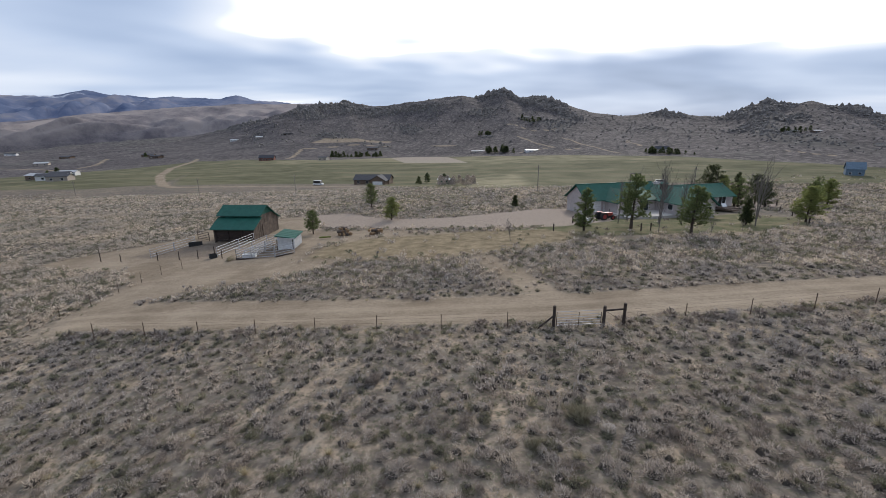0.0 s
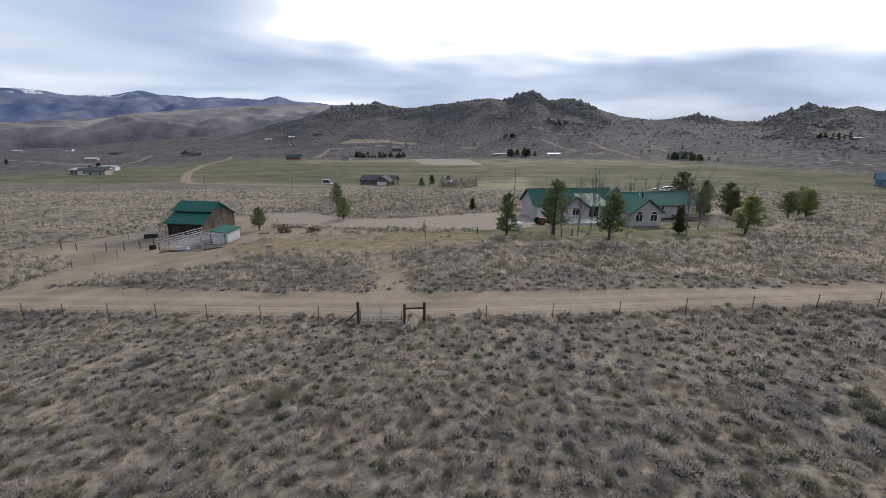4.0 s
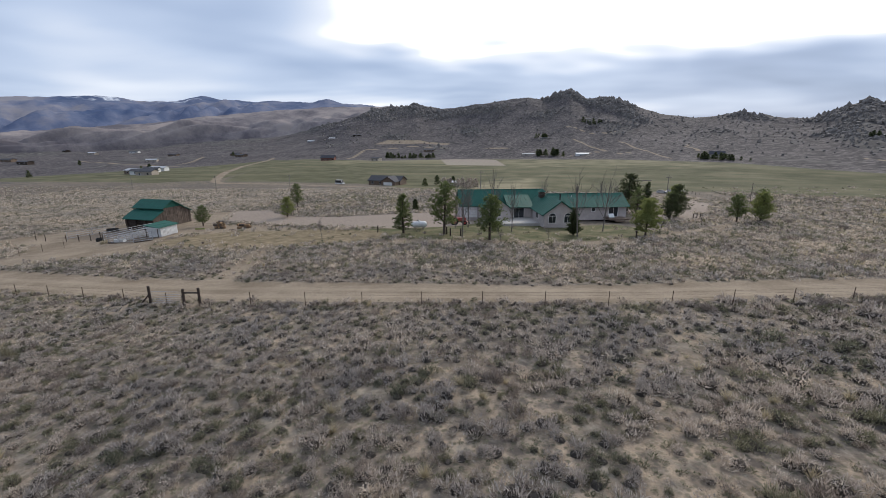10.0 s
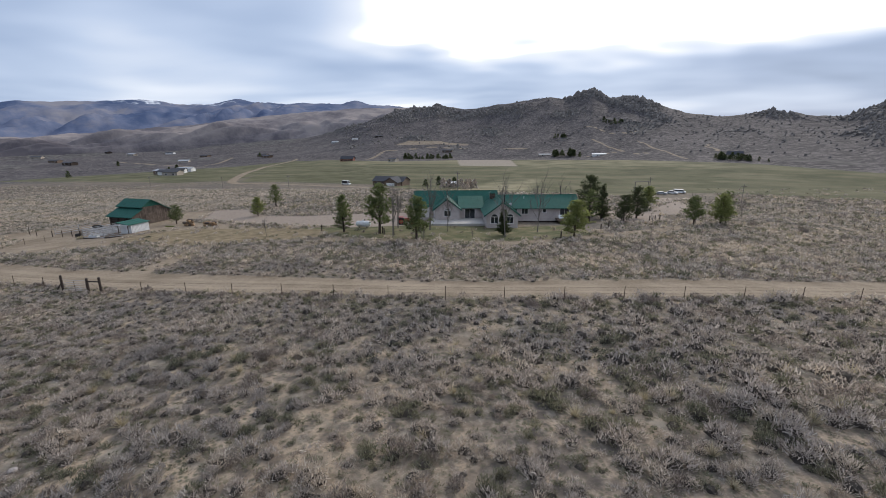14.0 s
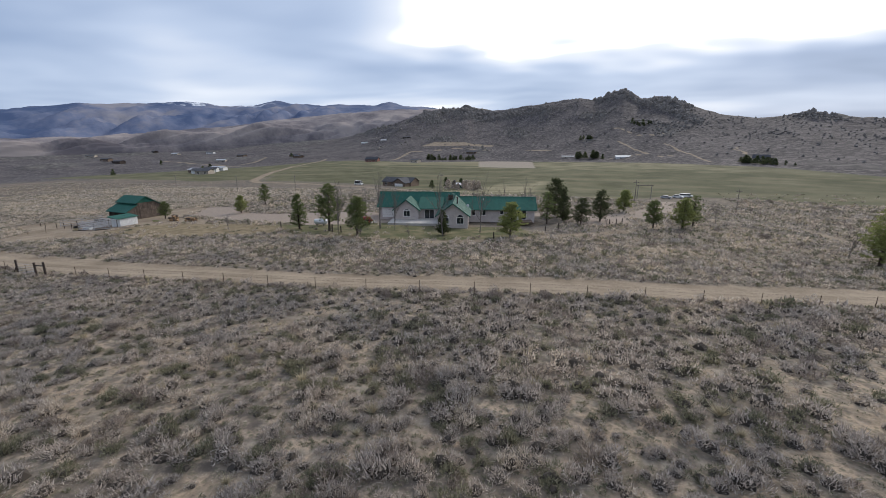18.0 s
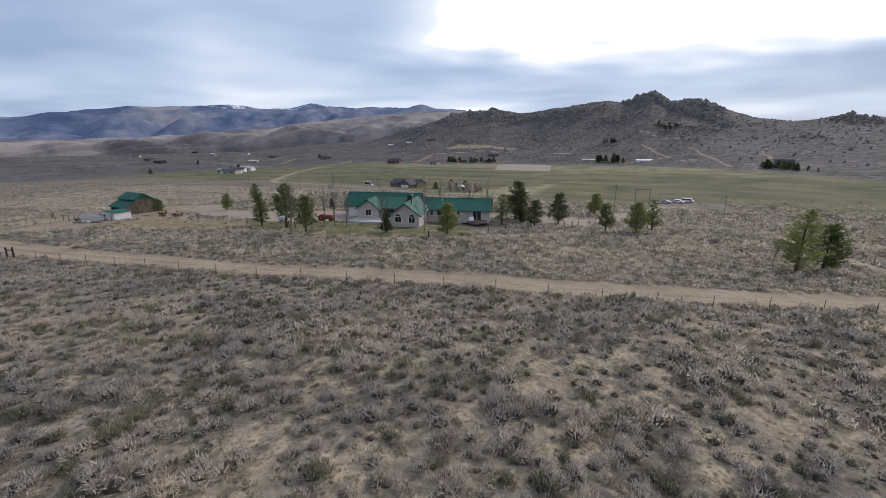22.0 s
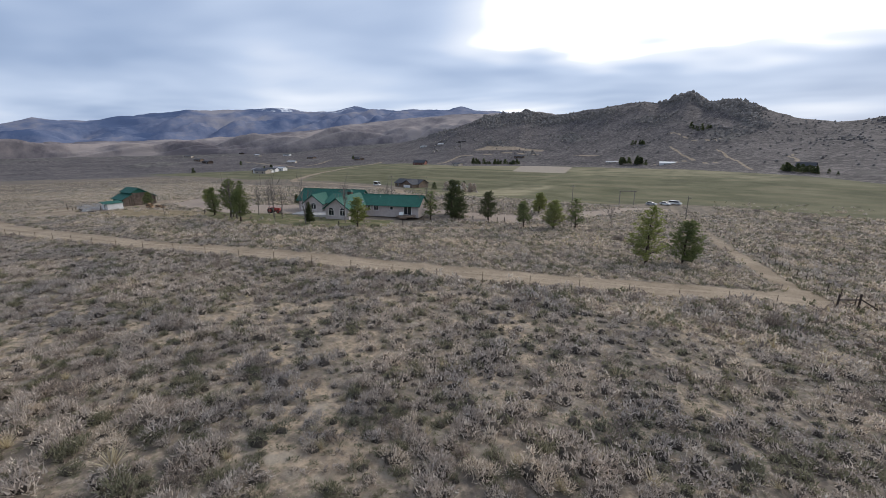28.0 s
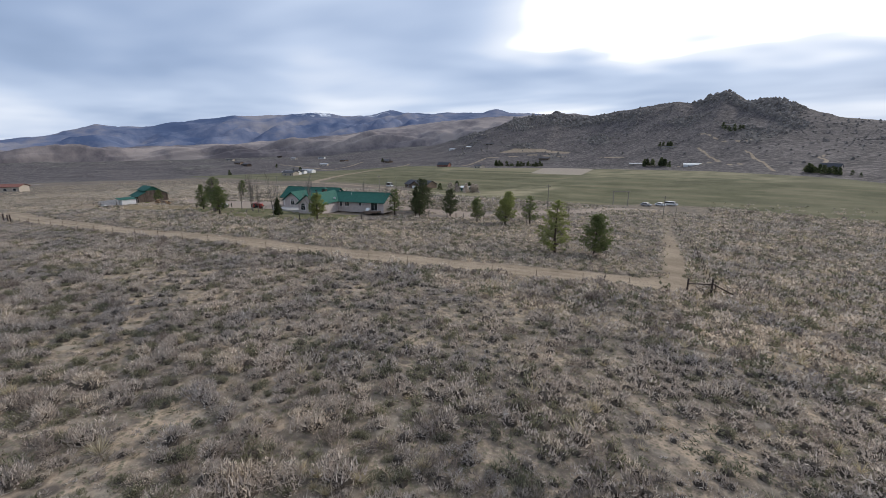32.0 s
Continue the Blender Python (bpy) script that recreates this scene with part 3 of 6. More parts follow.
def ground_material():
    m, n, l, p = shader("open_ground")

    def kind(name):
        a = n.new("ShaderNodeAttribute")
        a.attribute_name = name
        return a.outputs["Fac"]

    def edge(fac, scale, amount):
        """Frays the edge of a patch."""
        x = n.new("ShaderNodeMath")
        x.operation = "MULTIPLY_ADD"
        l.new(noise_node(n, l, scale, 5, 0.65), x.inputs[0])
        x.inputs[1].default_value = amount
        l.new(fac, x.inputs[2])
        y = n.new("ShaderNodeMapRange")
        y.inputs["From Min"].default_value, y.inputs["From Max"].default_value = 0.35 + amount / 2, 0.65 + amount / 2
        l.new(x.outputs[0], y.inputs["Value"])
        return y.outputs[0]

    wide, mid, fine, grain = (noise_node(n, l, s, 5, 0.6) for s in (0.035, 0.35, 2.6, 14.0))
    soil = ramp_node(n, l, mid, (0.3, (0.30, 0.236, 0.178)), (0.7, (0.45, 0.362, 0.28)))
    soil = mix_node(n, l, 0.5, soil, ramp_node(n, l, grain, (0.3, (0.6, 0.58, 0.56)), (0.7, (1.3, 1.3, 1.3))), "MULTIPLY")
    # litter, low weeds and brush seen from afar: dark clumps over soil
    t = n.new("ShaderNodeTexCoord")

    def cells(scale, lo, hi):
        v = n.new("ShaderNodeTexVoronoi")
        v.inputs["Scale"].default_value, v.inputs["Randomness"].default_value = scale, 1.0
        l.new(t.outputs["Object"], v.inputs["Vector"])
        return ramp_node(n, l, v.outputs["Distance"], (lo, (1, 1, 1)), (hi, (0, 0, 0)))

    clump, weed, bits = cells(1.1, 0.30, 0.58), cells(4.0, 0.28, 0.5), cells(11.0, 0.22, 0.42)
    litter = ramp_node(n, l, fine, (0.25, (0.085, 0.071, 0.059)), (0.5, (0.15, 0.125, 0.104)), (0.75, (0.27, 0.227, 0.184)))
    wild = mix_node(n, l, ramp_node(n, l, noise_node(n, l, 0.9, 6, 0.65), (0.5, (1, 1, 1)), (0.66, (0.12,) * 3)), soil, litter)
    bare = ramp_node(n, l, kind("open"), (0.45, (0.0,) * 3), (0.85, (0.75,) * 3))
    bare = mix_node(n, l, 1.0, bare, ramp_node(n, l, noise_node(n, l, 1.7, 6, 0.7), (0.36, (0.25,) * 3), (0.56, (1.0,) * 3)), "MULTIPLY")
    wild = mix_node(n, l, bare, wild, mix_node(n, l, 1.0, soil, (1.12, 1.1, 1.05), "MULTIPLY"))
    wild = mix_node(n, l, mix_node(n, l, 1.0, weed, ramp_node(n, l, mid, (0.32, (0.3,) * 3), (0.6, (0.95,) * 3)), "MULTIPLY"), wild, (0.118, 0.112, 0.076))
    wild = mix_node(n, l, mix_node(n, l, 1.0, bits, (0.7, 0.7, 0.7), "MULTIPLY"), wild, ramp_node(n, l, fine, (0.4, (0.10, 0.088, 0.07)), (0.62, (0.40, 0.345, 0.27))))
    wild = mix_node(n, l, mix_node(n, l, 1.0, clump, ramp_node(n, l, mid, (0.3, (0.25,) * 3), (0.6, (0.9,) * 3)), "MULTIPLY"), wild, ramp_node(n, l, noise_node(n, l, 0.5, 6, 0.7), (0.46, (0.085, 0.073, 0.066)), (0.62, (0.29, 0.255, 0.21))))
    wild = mix_node(n, l, mix_node(n, l, 1.0, kind("thicket"), (0.42, 0.42, 0.42), "MULTIPLY"), wild, ramp_node(n, l, fine, (0.3, (0.07, 0.06, 0.052)), (0.7, (0.15, 0.127, 0.105))))
    col = mix_node(n, l, 1.0, wild, ramp_node(n, l, wide, (0.3, (0.86, 0.86, 0.88)), (0.7, (1.15, 1.12, 1.05))), "MULTIPLY")
    grass = ramp_node(n, l, mid, (0.34, (0.07, 0.078, 0.034)), (0.5, (0.12, 0.112, 0.058)), (0.68, (0.20, 0.165, 0.10)))
    s = n.new("ShaderNodeMapping")
    s.inputs["Scale"].default_value, s.inputs["Rotation"].default_value = (0.004, 0.05, 1), (0, 0, 0.12)
    l.new(t.outputs["Object"], s.inputs[0])
    st = n.new("ShaderNodeTexNoise")
    st.inputs["Scale"].default_value, st.inputs["Detail"].default_value = 1.0, 6
    l.new(s.outputs[0], st.inputs["Vector"])
    meadow = ramp_node(n, l, st.outputs["Fac"], (0.32, (0.062, 0.063, 0.031)), (0.5, (0.10, 0.099, 0.05)), (0.64, (0.178, 0.155, 0.092)))
    meadow = mix_node(n, l, 0.45, meadow, ramp_node(n, l, noise_node(n, l, 0.06, 7, 0.65), (0.38, (0.066, 0.068, 0.037)), (0.62, (0.155, 0.14, 0.088))))
    meadow = mix_node(n, l, mix_node(n, l, 1.0, kind("pale"), ramp_node(n, l, st.outputs["Fac"], (0.35, (0.15,) * 3), (0.6, (0.8,) * 3)), "MULTIPLY"), meadow, (0.30, 0.26, 0.165))
    meadow = mix_node(n, l, edge(kind("fallow"), 0.05, 0.2), meadow, ramp_node(n, l, mid, (0.3, (0.25, 0.212, 0.172)), (0.7, (0.32, 0.272, 0.22))))
    # hillside: brush in patches over grit, rock with dark clefts
    scrub = ramp_node(n, l, noise_node(n, l, 0.22, 8, 0.8), (0.42, (0.026, 0.023, 0.024)), (0.5, (0.088, 0.077, 0.077)), (0.6, (0.25, 0.219, 0.205)))
    hillside = ramp_node(n, l, noise_node(n, l, 0.02, 10, 0.7), (0.4, (0.036, 0.033, 0.037)), (0.5, (0.072, 0.064, 0.066)), (0.6, (0.13, 0.113, 0.108)))
    hillside = mix_node(n, l, 0.55, hillside, scrub)
    stone = ramp_node(n, l, noise_node(n, l, 0.10, 8, 0.75), (0.34, (0.045, 0.042, 0.042)), (0.5, (0.105, 0.096, 0.09)), (0.66, (0.215, 0.196, 0.18)))
    crag = mix_node(n, l, 0.55, stone, mix_node(n, l, cells(0.11, 0.2, 0.62), (0.055, 0.05, 0.05), (0.165, 0.15, 0.138)))
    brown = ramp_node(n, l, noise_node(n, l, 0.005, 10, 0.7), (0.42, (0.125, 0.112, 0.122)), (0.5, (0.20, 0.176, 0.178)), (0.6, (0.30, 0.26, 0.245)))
    # far range: blue haze of distance mixed into the colour of its woods
    hazed_woods = ramp_node(n, l, noise_node(n, l, 0.0025, 9, 0.66), (0.40, (0.07, 0.10, 0.18)), (0.5, (0.135, 0.158, 0.235)), (0.62, (0.25, 0.24, 0.265)))
    col = mix_node(n, l, edge(kind("hill"), 0.01, 0.5), col, hillside)
    col = mix_node(n, l, edge(kind("crag"), 0.05, 0.6), col, crag)
    col = mix_node(n, l, edge(kind("field"), 0.05, 0.4), col, meadow)
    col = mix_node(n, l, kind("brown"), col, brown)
    col = mix_node(n, l, kind("range"), col, hazed_woods)
    col = mix_node(n, l, edge(kind("snow"), 0.012, 1.6), col, (0.75, 0.78, 0.82))
    col = mix_node(n, l, edge(kind("lawn"), 0.5, 0.5), col, grass)
    turf = ramp_node(n, l, noise_node(n, l, 0.7, 7, 0.7), (0.35, (0.125, 0.10, 0.058)), (0.5, (0.205, 0.16, 0.10)), (0.68, (0.30, 0.235, 0.152)))
    col = mix_node(n, l, edge(kind("drygrass"), 0.3, 0.6), col, turf)
    road = ramp_node(n, l, mid, (0.3, (0.215, 0.168, 0.12)), (0.7, (0.315, 0.252, 0.182)))
    road = mix_node(n, l, 0.45, road, ramp_node(n, l, noise_node(n, l, 5.0, 6, 0.7), (0.32, (0.14, 0.11, 0.082)), (0.68, (0.38, 0.31, 0.232))))
    road = mix_node(n, l, 1.0, road, ramp_node(n, l, noise_node(n, l, 0.13, 6, 0.7), (0.38, (0.78, 0.76, 0.74)), (0.6, (1.08, 1.08, 1.08))), "MULTIPLY")
    road = mix_node(n, l, mix_node(n, l, 1.0, kind("rut"), (0.4, 0.4, 0.4), "MULTIPLY"), road, (0.39, 0.315, 0.232))
    sm = n.new("ShaderNodeMapping")
    sm.inputs["Scale"].default_value, sm.inputs["Rotation"].default_value = (0.12, 1.6, 1), (0, 0, -0.55)
    l.new(t.outputs["Object"], sm.inputs[0])
    streak = n.new("ShaderNodeTexNoise")
    streak.inputs["Scale"].default_value, streak.inputs["Detail"].default_value, streak.inputs["Distortion"].default_value = 1.0, 6, 1.6
    l.new(sm.outputs[0], streak.inputs["Vector"])
    road = mix_node(n, l, 0.22, road, ramp_node(n, l, streak.outputs["Fac"], (0.36, (0.62, 0.6, 0.58)), (0.52, (1.0, 1.0, 1.0)), (0.64, (1.2, 1.19, 1.17))), "MULTIPLY")
    col = mix_node(n, l, edge(kind("dirt"), 0.6, 0.6), col, road)
    col = mix_node(n, l, edge(kind("mud"), 0.8, 0.4), col, ramp_node(n, l, fine, (0.3, (0.125, 0.098, 0.075)), (0.7, (0.21, 0.168, 0.13))))
    stones = ramp_node(n, l, fine, (0.3, (0.23, 0.184, 0.148)), (0.7, (0.325, 0.265, 0.218)))
    col = mix_node(n, l, edge(kind("gravel"), 0.8, 0.4), col, stones)
    l.new(col, p.inputs["Base Color"])
    p.inputs["Roughness"].default_value = 0.95
    p.inputs["Specular IOR Level"].default_value = 0.1
    bump_node(n, l, mix_node(n, l, 0.5, fine, grain), 0.5, 0.08, p)
    return m


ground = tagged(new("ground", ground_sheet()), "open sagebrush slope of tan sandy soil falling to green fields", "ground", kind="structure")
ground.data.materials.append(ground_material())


def swell(x, y):
    return 0.12 * np.sin(x / 7.3 + 1.7 * np.sin(y / 9.1)) * np.sin(y / 6.1)


def land(x, y):
    """The heights of the ground at many places of the site."""
    px, py, k = plan(x, y)
    return CZ + (terrain(px, py) + swell(px, py) - CZ) * k


def height(x, y):
    """The height of the ground at one place, near or far."""
    px, py, k = (float(v) for v in plan(x, y))
    r = math.hypot(px - CX, py - CY)
    z = float(terrain(px, py)) + float(swell(px, py))
    if r > 300 and py > 0:
        a = math.degrees(math.atan2(CX - px, py - CY))
        i, j = int(np.searchsorted(RINGS["rad"], r)) - 1, int(np.searchsorted(RINGS["az"], a)) - 1
        s = (r - RINGS["rad"][i]) / (RINGS["rad"][i + 1] - RINGS["rad"][i])
        q = (a - RINGS["az"][j]) / (RINGS["az"][j + 1] - RINGS["az"][j])
        g = RINGS["z"]
        z = float((g[i, j] * (1 - q) + g[i, j + 1] * q) * (1 - s) + (g[i + 1, j] * (1 - q) + g[i + 1, j + 1] * q) * s)
    return CZ + (z - CZ) * k


# ---- building blocks ----
def part(name, bm, material, parent, label="", smooth=False):
    me = bpy.data.meshes.new(name)
    bm.to_mesh(me)
    bm.free()
    if smooth:
        me.polygons.foreach_set("use_smooth", np.ones(len(me.polygons), bool))
    me.materials.append(M[material])
    ob = new(name, me)
    ob.parent = parent
    if label:
        ob["label"] = label
    return ob


def thing(name, label, category, at=(0, 0, 0), turn=0.0, group="", kind=""):
    ob = new(name)
    ob.empty_display_size = 0.2
    ob.matrix_basis = pose(*at, 0, 0, turn)
    return tagged(ob, label, category, group, kind)


def solid(name, bm, material, label, category, at=(0, 0, 0), turn=0.0, group="", kind="", smooth=False):
    ob = part(name, bm, material, None, "", smooth)
    ob.matrix_basis = pose(*at, 0, 0, turn)
    return tagged(ob, label, category, group, kind)


def block(x0, x1, y0, y1, z0, z1, bm=None, bevel=0.0):
    bm = bm or bmesh.new()
    v = [bm.verts.new((x, y, z)) for x in (x0, x1) for y in (y0, y1) for z in (z0, z1)]
    made = [bm.faces.new([v[k] for k in f]) for f in ((0, 1, 3, 2), (4, 6, 7, 5), (0, 4, 5, 1), (2, 3, 7, 6), (0, 2, 6, 4), (1, 5, 7, 3))]
    if bevel:
        bmesh.ops.bevel(bm, geom=list({e for f in made for e in f.edges}), offset=bevel, segments=1, affect="EDGES")
    return bm


def rod(a, b, r0, r1=None, sides=6, bm=None, caps=True):
    """A tapered round bar from a to b."""
    bm = bm or bmesh.new()
    a, b = Vector(a), Vector(b)
    r1 = r0 if r1 is None else r1
    q = (b - a).to_track_quat("Z", "Y")
    rings = [[bm.verts.new(p + q @ Vector((r * math.cos(k * math.tau / sides), r * math.sin(k * math.tau / sides), 0))) for k in range(sides)] for p, r in ((a, r0), (b, r1))]
    for k in range(sides):
        bm.faces.new([rings[0][k], rings[0][(k + 1) % sides], rings[1][(k + 1) % sides], rings[1][k]])
    if caps:
        bm.faces.new(rings[0][::-1])
        bm.faces.new(rings[1])
    return bm


def slab(corners, thick, bm=None):
    """A plate under a quadrilateral (corners in order), of a thickness straight down."""
    bm = bm or bmesh.new()
    top = [bm.verts.new(c) for c in corners]
    low = [bm.verts.new((c[0], c[1], c[2] - thick)) for c in corners]
    bm.faces.new(top)
    bm.faces.new(low[::-1])
    for k in range(len(top)):
        j = (k + 1) % len(top)
        bm.faces.new([top[j], top[k], low[k], low[j]])
    bmesh.ops.recalc_face_normals(bm, faces=bm.faces)
    return bm


def prism(outline, y0, y1, bm=None):
    """An outline in x and z, drawn out from y0 to y1."""
    bm = bm or bmesh.new()
    a = [bm.verts.new((x, y0, z)) for x, z in outline]
    b = [bm.verts.new((x, y1, z)) for x, z in outline]
    bm.faces.new(a[::-1])
    bm.faces.new(b)
    for k in range(len(a)):
        j = (k + 1) % len(a)
        bm.faces.new([a[k], a[j], b[j], b[k]])
    bmesh.ops.recalc_face_normals(bm, faces=bm.faces)
    return bm


# ---- plants ----
rng = np.random.default_rng(7)


def mesh_from(name, tris, material):
    """One mesh from an array of triangles, n x 3 x 3."""
    n = len(tris)
    me = bpy.data.meshes.new(name)
    me.vertices.add(3 * n)
    me.vertices.foreach_set("co", np.ascontiguousarray(tris, np.float32).ravel())
    me.loops.add(3 * n)
    me.loops.foreach_set("vertex_index", np.arange(3 * n, dtype=np.int32))
    me.polygons.add(n)
    me.polygons.foreach_set("loop_start", np.arange(0, 3 * n, 3, dtype=np.int32))
    me.update(calc_edges=True)
    me.materials.append(M[material])
    return me


def tuft(count, inner, width, flat=0.75, upright=0.25, taper=False):
    """A bush of unit size: leaf-like triangles that spread from a root."""
    d = rng.normal(size=(count, 3))
    d[:, 2] = np.abs(d[:, 2]) * 0.8 + upright
    d /= np.linalg.norm(d, axis=1)[:, None]
    side = np.cross(d, rng.normal(size=(count, 3)))
    side /= np.linalg.norm(side, axis=1)[:, None] + 1e-9
    reach = rng.uniform(0.7, 1.08, (count, 1))
    root, tip = d * inner * rng.uniform(0.3, 1.2, (count, 1)), d * reach
    w = width * rng.uniform(0.6, 1.4, (count, 1))
    if taper:
        t = np.stack([root - side * w / 2, root + side * w / 2, tip], 1)
    else:
        t = np.stack([root, tip - side * w / 2, tip + side * w / 2], 1)
    t[:, :, 2] *= flat
    return t


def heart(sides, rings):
    """The dense middle of a unit-size bush: wood, coloured dark as inner shade."""
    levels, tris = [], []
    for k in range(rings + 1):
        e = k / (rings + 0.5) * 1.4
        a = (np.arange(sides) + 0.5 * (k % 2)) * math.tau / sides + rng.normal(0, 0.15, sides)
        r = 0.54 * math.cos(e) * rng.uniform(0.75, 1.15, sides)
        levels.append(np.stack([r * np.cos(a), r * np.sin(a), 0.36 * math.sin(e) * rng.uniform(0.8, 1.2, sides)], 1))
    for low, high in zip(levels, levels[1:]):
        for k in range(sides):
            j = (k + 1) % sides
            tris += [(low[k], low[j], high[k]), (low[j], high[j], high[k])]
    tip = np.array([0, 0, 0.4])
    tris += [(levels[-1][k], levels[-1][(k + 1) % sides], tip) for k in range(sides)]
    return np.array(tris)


def dome(twigs, long, width, flat=0.62):
    """A rounded bush of unit size: twigs standing up and out all over a low dome."""
    lobes, turn = rng.integers(2, 5), rng.uniform(0, 6)
    d = rng.normal(size=(twigs, 3))
    d[:, 2] = np.abs(d[:, 2]) + 0.1
    d /= np.linalg.norm(d, axis=1)[:, None]
    at = d * rng.uniform(0.5, 0.95, (twigs, 1)) * (0.92 + 0.2 * np.sin(lobes * np.arctan2(d[:, 1:2], d[:, :1]) + turn))
    way = 0.75 * d + rng.normal(size=(twigs, 3)) * 0.35 + np.array([0, 0, 0.55])
    way /= np.linalg.norm(way, axis=1)[:, None]
    side = np.cross(way, rng.normal(size=(twigs, 3)))
    side /= np.linalg.norm(side, axis=1)[:, None] + 1e-9
    w, m = width * rng.uniform(0.6, 1.4, (twigs, 1)), long * rng.uniform(0.6, 1.4, (twigs, 1))
    t = np.stack([at - side * w / 2 - way * m * 0.5, at + side * w / 2 - way * m * 0.5, at + way * m * 0.5], 1)
    t[:, :, 2] *= flat
    return t


def shrub(twigs, long, width, lobes=6):
    """A sagebrush of unit size: a few rounded lobes, each a close stand of fine upright shoots."""
    a = rng.uniform(0, math.tau, lobes)
    out = rng.uniform(0.0, 0.62, lobes)
    c = np.stack([out * np.cos(a), out * np.sin(a), rng.uniform(0.05, 0.2, lobes)], 1)
    size = rng.uniform(0.3, 0.5, lobes)
    who = rng.choice(lobes, twigs, p=size ** 2 / (size ** 2).sum())
    d = rng.normal(size=(twigs, 3))
    d[:, 2] = np.abs(d[:, 2]) * 0.9 + 0.05
    d /= np.linalg.norm(d, axis=1)[:, None]
    at = c[who] + d * size[who][:, None] * rng.uniform(0.55, 1.0, (twigs, 1))
    way = 0.6 * d + rng.normal(size=(twigs, 3)) * 0.38 + np.array([0, 0, 0.5])
    way /= np.linalg.norm(way, axis=1)[:, None]
    side = np.cross(way, rng.normal(size=(twigs, 3)))
    side /= np.linalg.norm(side, axis=1)[:, None] + 1e-9
    w, m = width * rng.uniform(0.6, 1.5, (twigs, 1)), long * rng.uniform(0.5, 1.5, (twigs, 1))
    t = np.stack([at - side * w / 2 - way * m * 0.4, at + side * w / 2 - way * m * 0.4, at + way * m * 0.6], 1)
    t[:, :, 2] = np.maximum(t[:, :, 2], 0.0)
    return t


def scatter(x, y, size, moulds, sink=0.04):
    """Copies of the moulds at places, each turned and sized."""
    out = []
    z = land(x, y)
    pick = rng.integers(0, len(moulds), len(x))
    for k, mould in enumerate(moulds):
        s = pick == k
        a = rng.uniform(0, math.tau, s.sum())
        c, q = np.cos(a), np.sin(a)
        r = size[s][:, None, None]
        high = r[..., 0] * rng.uniform(0.8, 1.25, (s.sum(), 1))
        mx = mould[None, :, :, 0] * c[:, None, None] - mould[None, :, :, 1] * q[:, None, None]
        my = mould[None, :, :, 0] * q[:, None, None] + mould[None, :, :, 1] * c[:, None, None]
        t = np.stack([x[s][:, None, None] + mx * r, y[s][:, None, None] + my * r, z[s][:, None, None] - sink + mould[None, :, :, 2] * high[:, None]], -1)
        out.append(t.reshape(-1, 3, 3))
    return np.concatenate(out)


def wild_places(x0, x1, y0, y1, pitch):
    """Places that keep their distance from one another, as plants that share the water do."""
    gx, gy = np.meshgrid(np.arange(x0, x1, pitch), np.arange(y0, y1, pitch * 0.87))
    gx[1::2] += pitch / 2
    count = gx.size
    x, y = gx.ravel() + rng.normal(0, 0.25 * pitch, count), gy.ravel() + rng.normal(0, 0.25 * pitch, count)
    px, py, _ = plan(x, y)
    dirt, gravel, lawn, field = land_use(px, py)
    bare = np.maximum.reduce([dirt * 1.1, gravel, lawn * 0.97, field * 0.96, 0.96 * area(px, py, DRY_GRASS, 4.0)])
    ok = rng.uniform(0, 1, count) > bare
    for bx0, bx1, by0, by1 in ((28, 66, 80, 106), (-42, -29, 70, 87)):
        ok &= ~((x > bx0) & (x < bx1) & (y > by0) & (y < by1))
    ok &= in_view(x, y)
    return x[ok], y[ok]


def in_view(x, y):
    """Drops the ground that lies behind and under the camera's line."""
    return (y > np.interp(x, (-30, -16, -4, 8, 32, 68, 104, 118, 128, 143, 147, 156, 205), (18, 16, 12.5, 11, 9.5, 8, 8.5, 9.5, 17, 31, 46, 78, 112))) & (y > np.minimum((-x - 8) * 0.9, 9.4 + (135 - x) * 0.18))


ZONES = [  # range, spacing of shrubs and of small mounds, shoots of each, sides and rings of the shrubs' hearts
    ((-60, 205, 6, 24), 0.92, 0.66, 330, 60, (6, 1)), ((-70, 215, 24, 46), 0.92, 0.66, 110, 16, (5, 1)), ((-70, 215, 46, 84), 0.88, 0.58, 32, 6, (4, 0)),
    ((-160, 260, 84, 128), 1.0, 1.3, 11, 5, (4, 0)), ((-190, -64, 20, 128), 1.05, 1.5, 13, 5, (4, 0)), ((132, 262, 66, 245), 1.2, 2.0, 13, 5, (4, 0)), ((-210, 300, 128, 205), 1.45, 0, 7, 5, (4, 0)), ((-330, -190, 30, 230), 1.9, 0, 9, 5, (4, 0))]
groups = {"stems": [], "sage": [], "sage_green": [], "straw": [], "dead": [], "tan_brush": []}
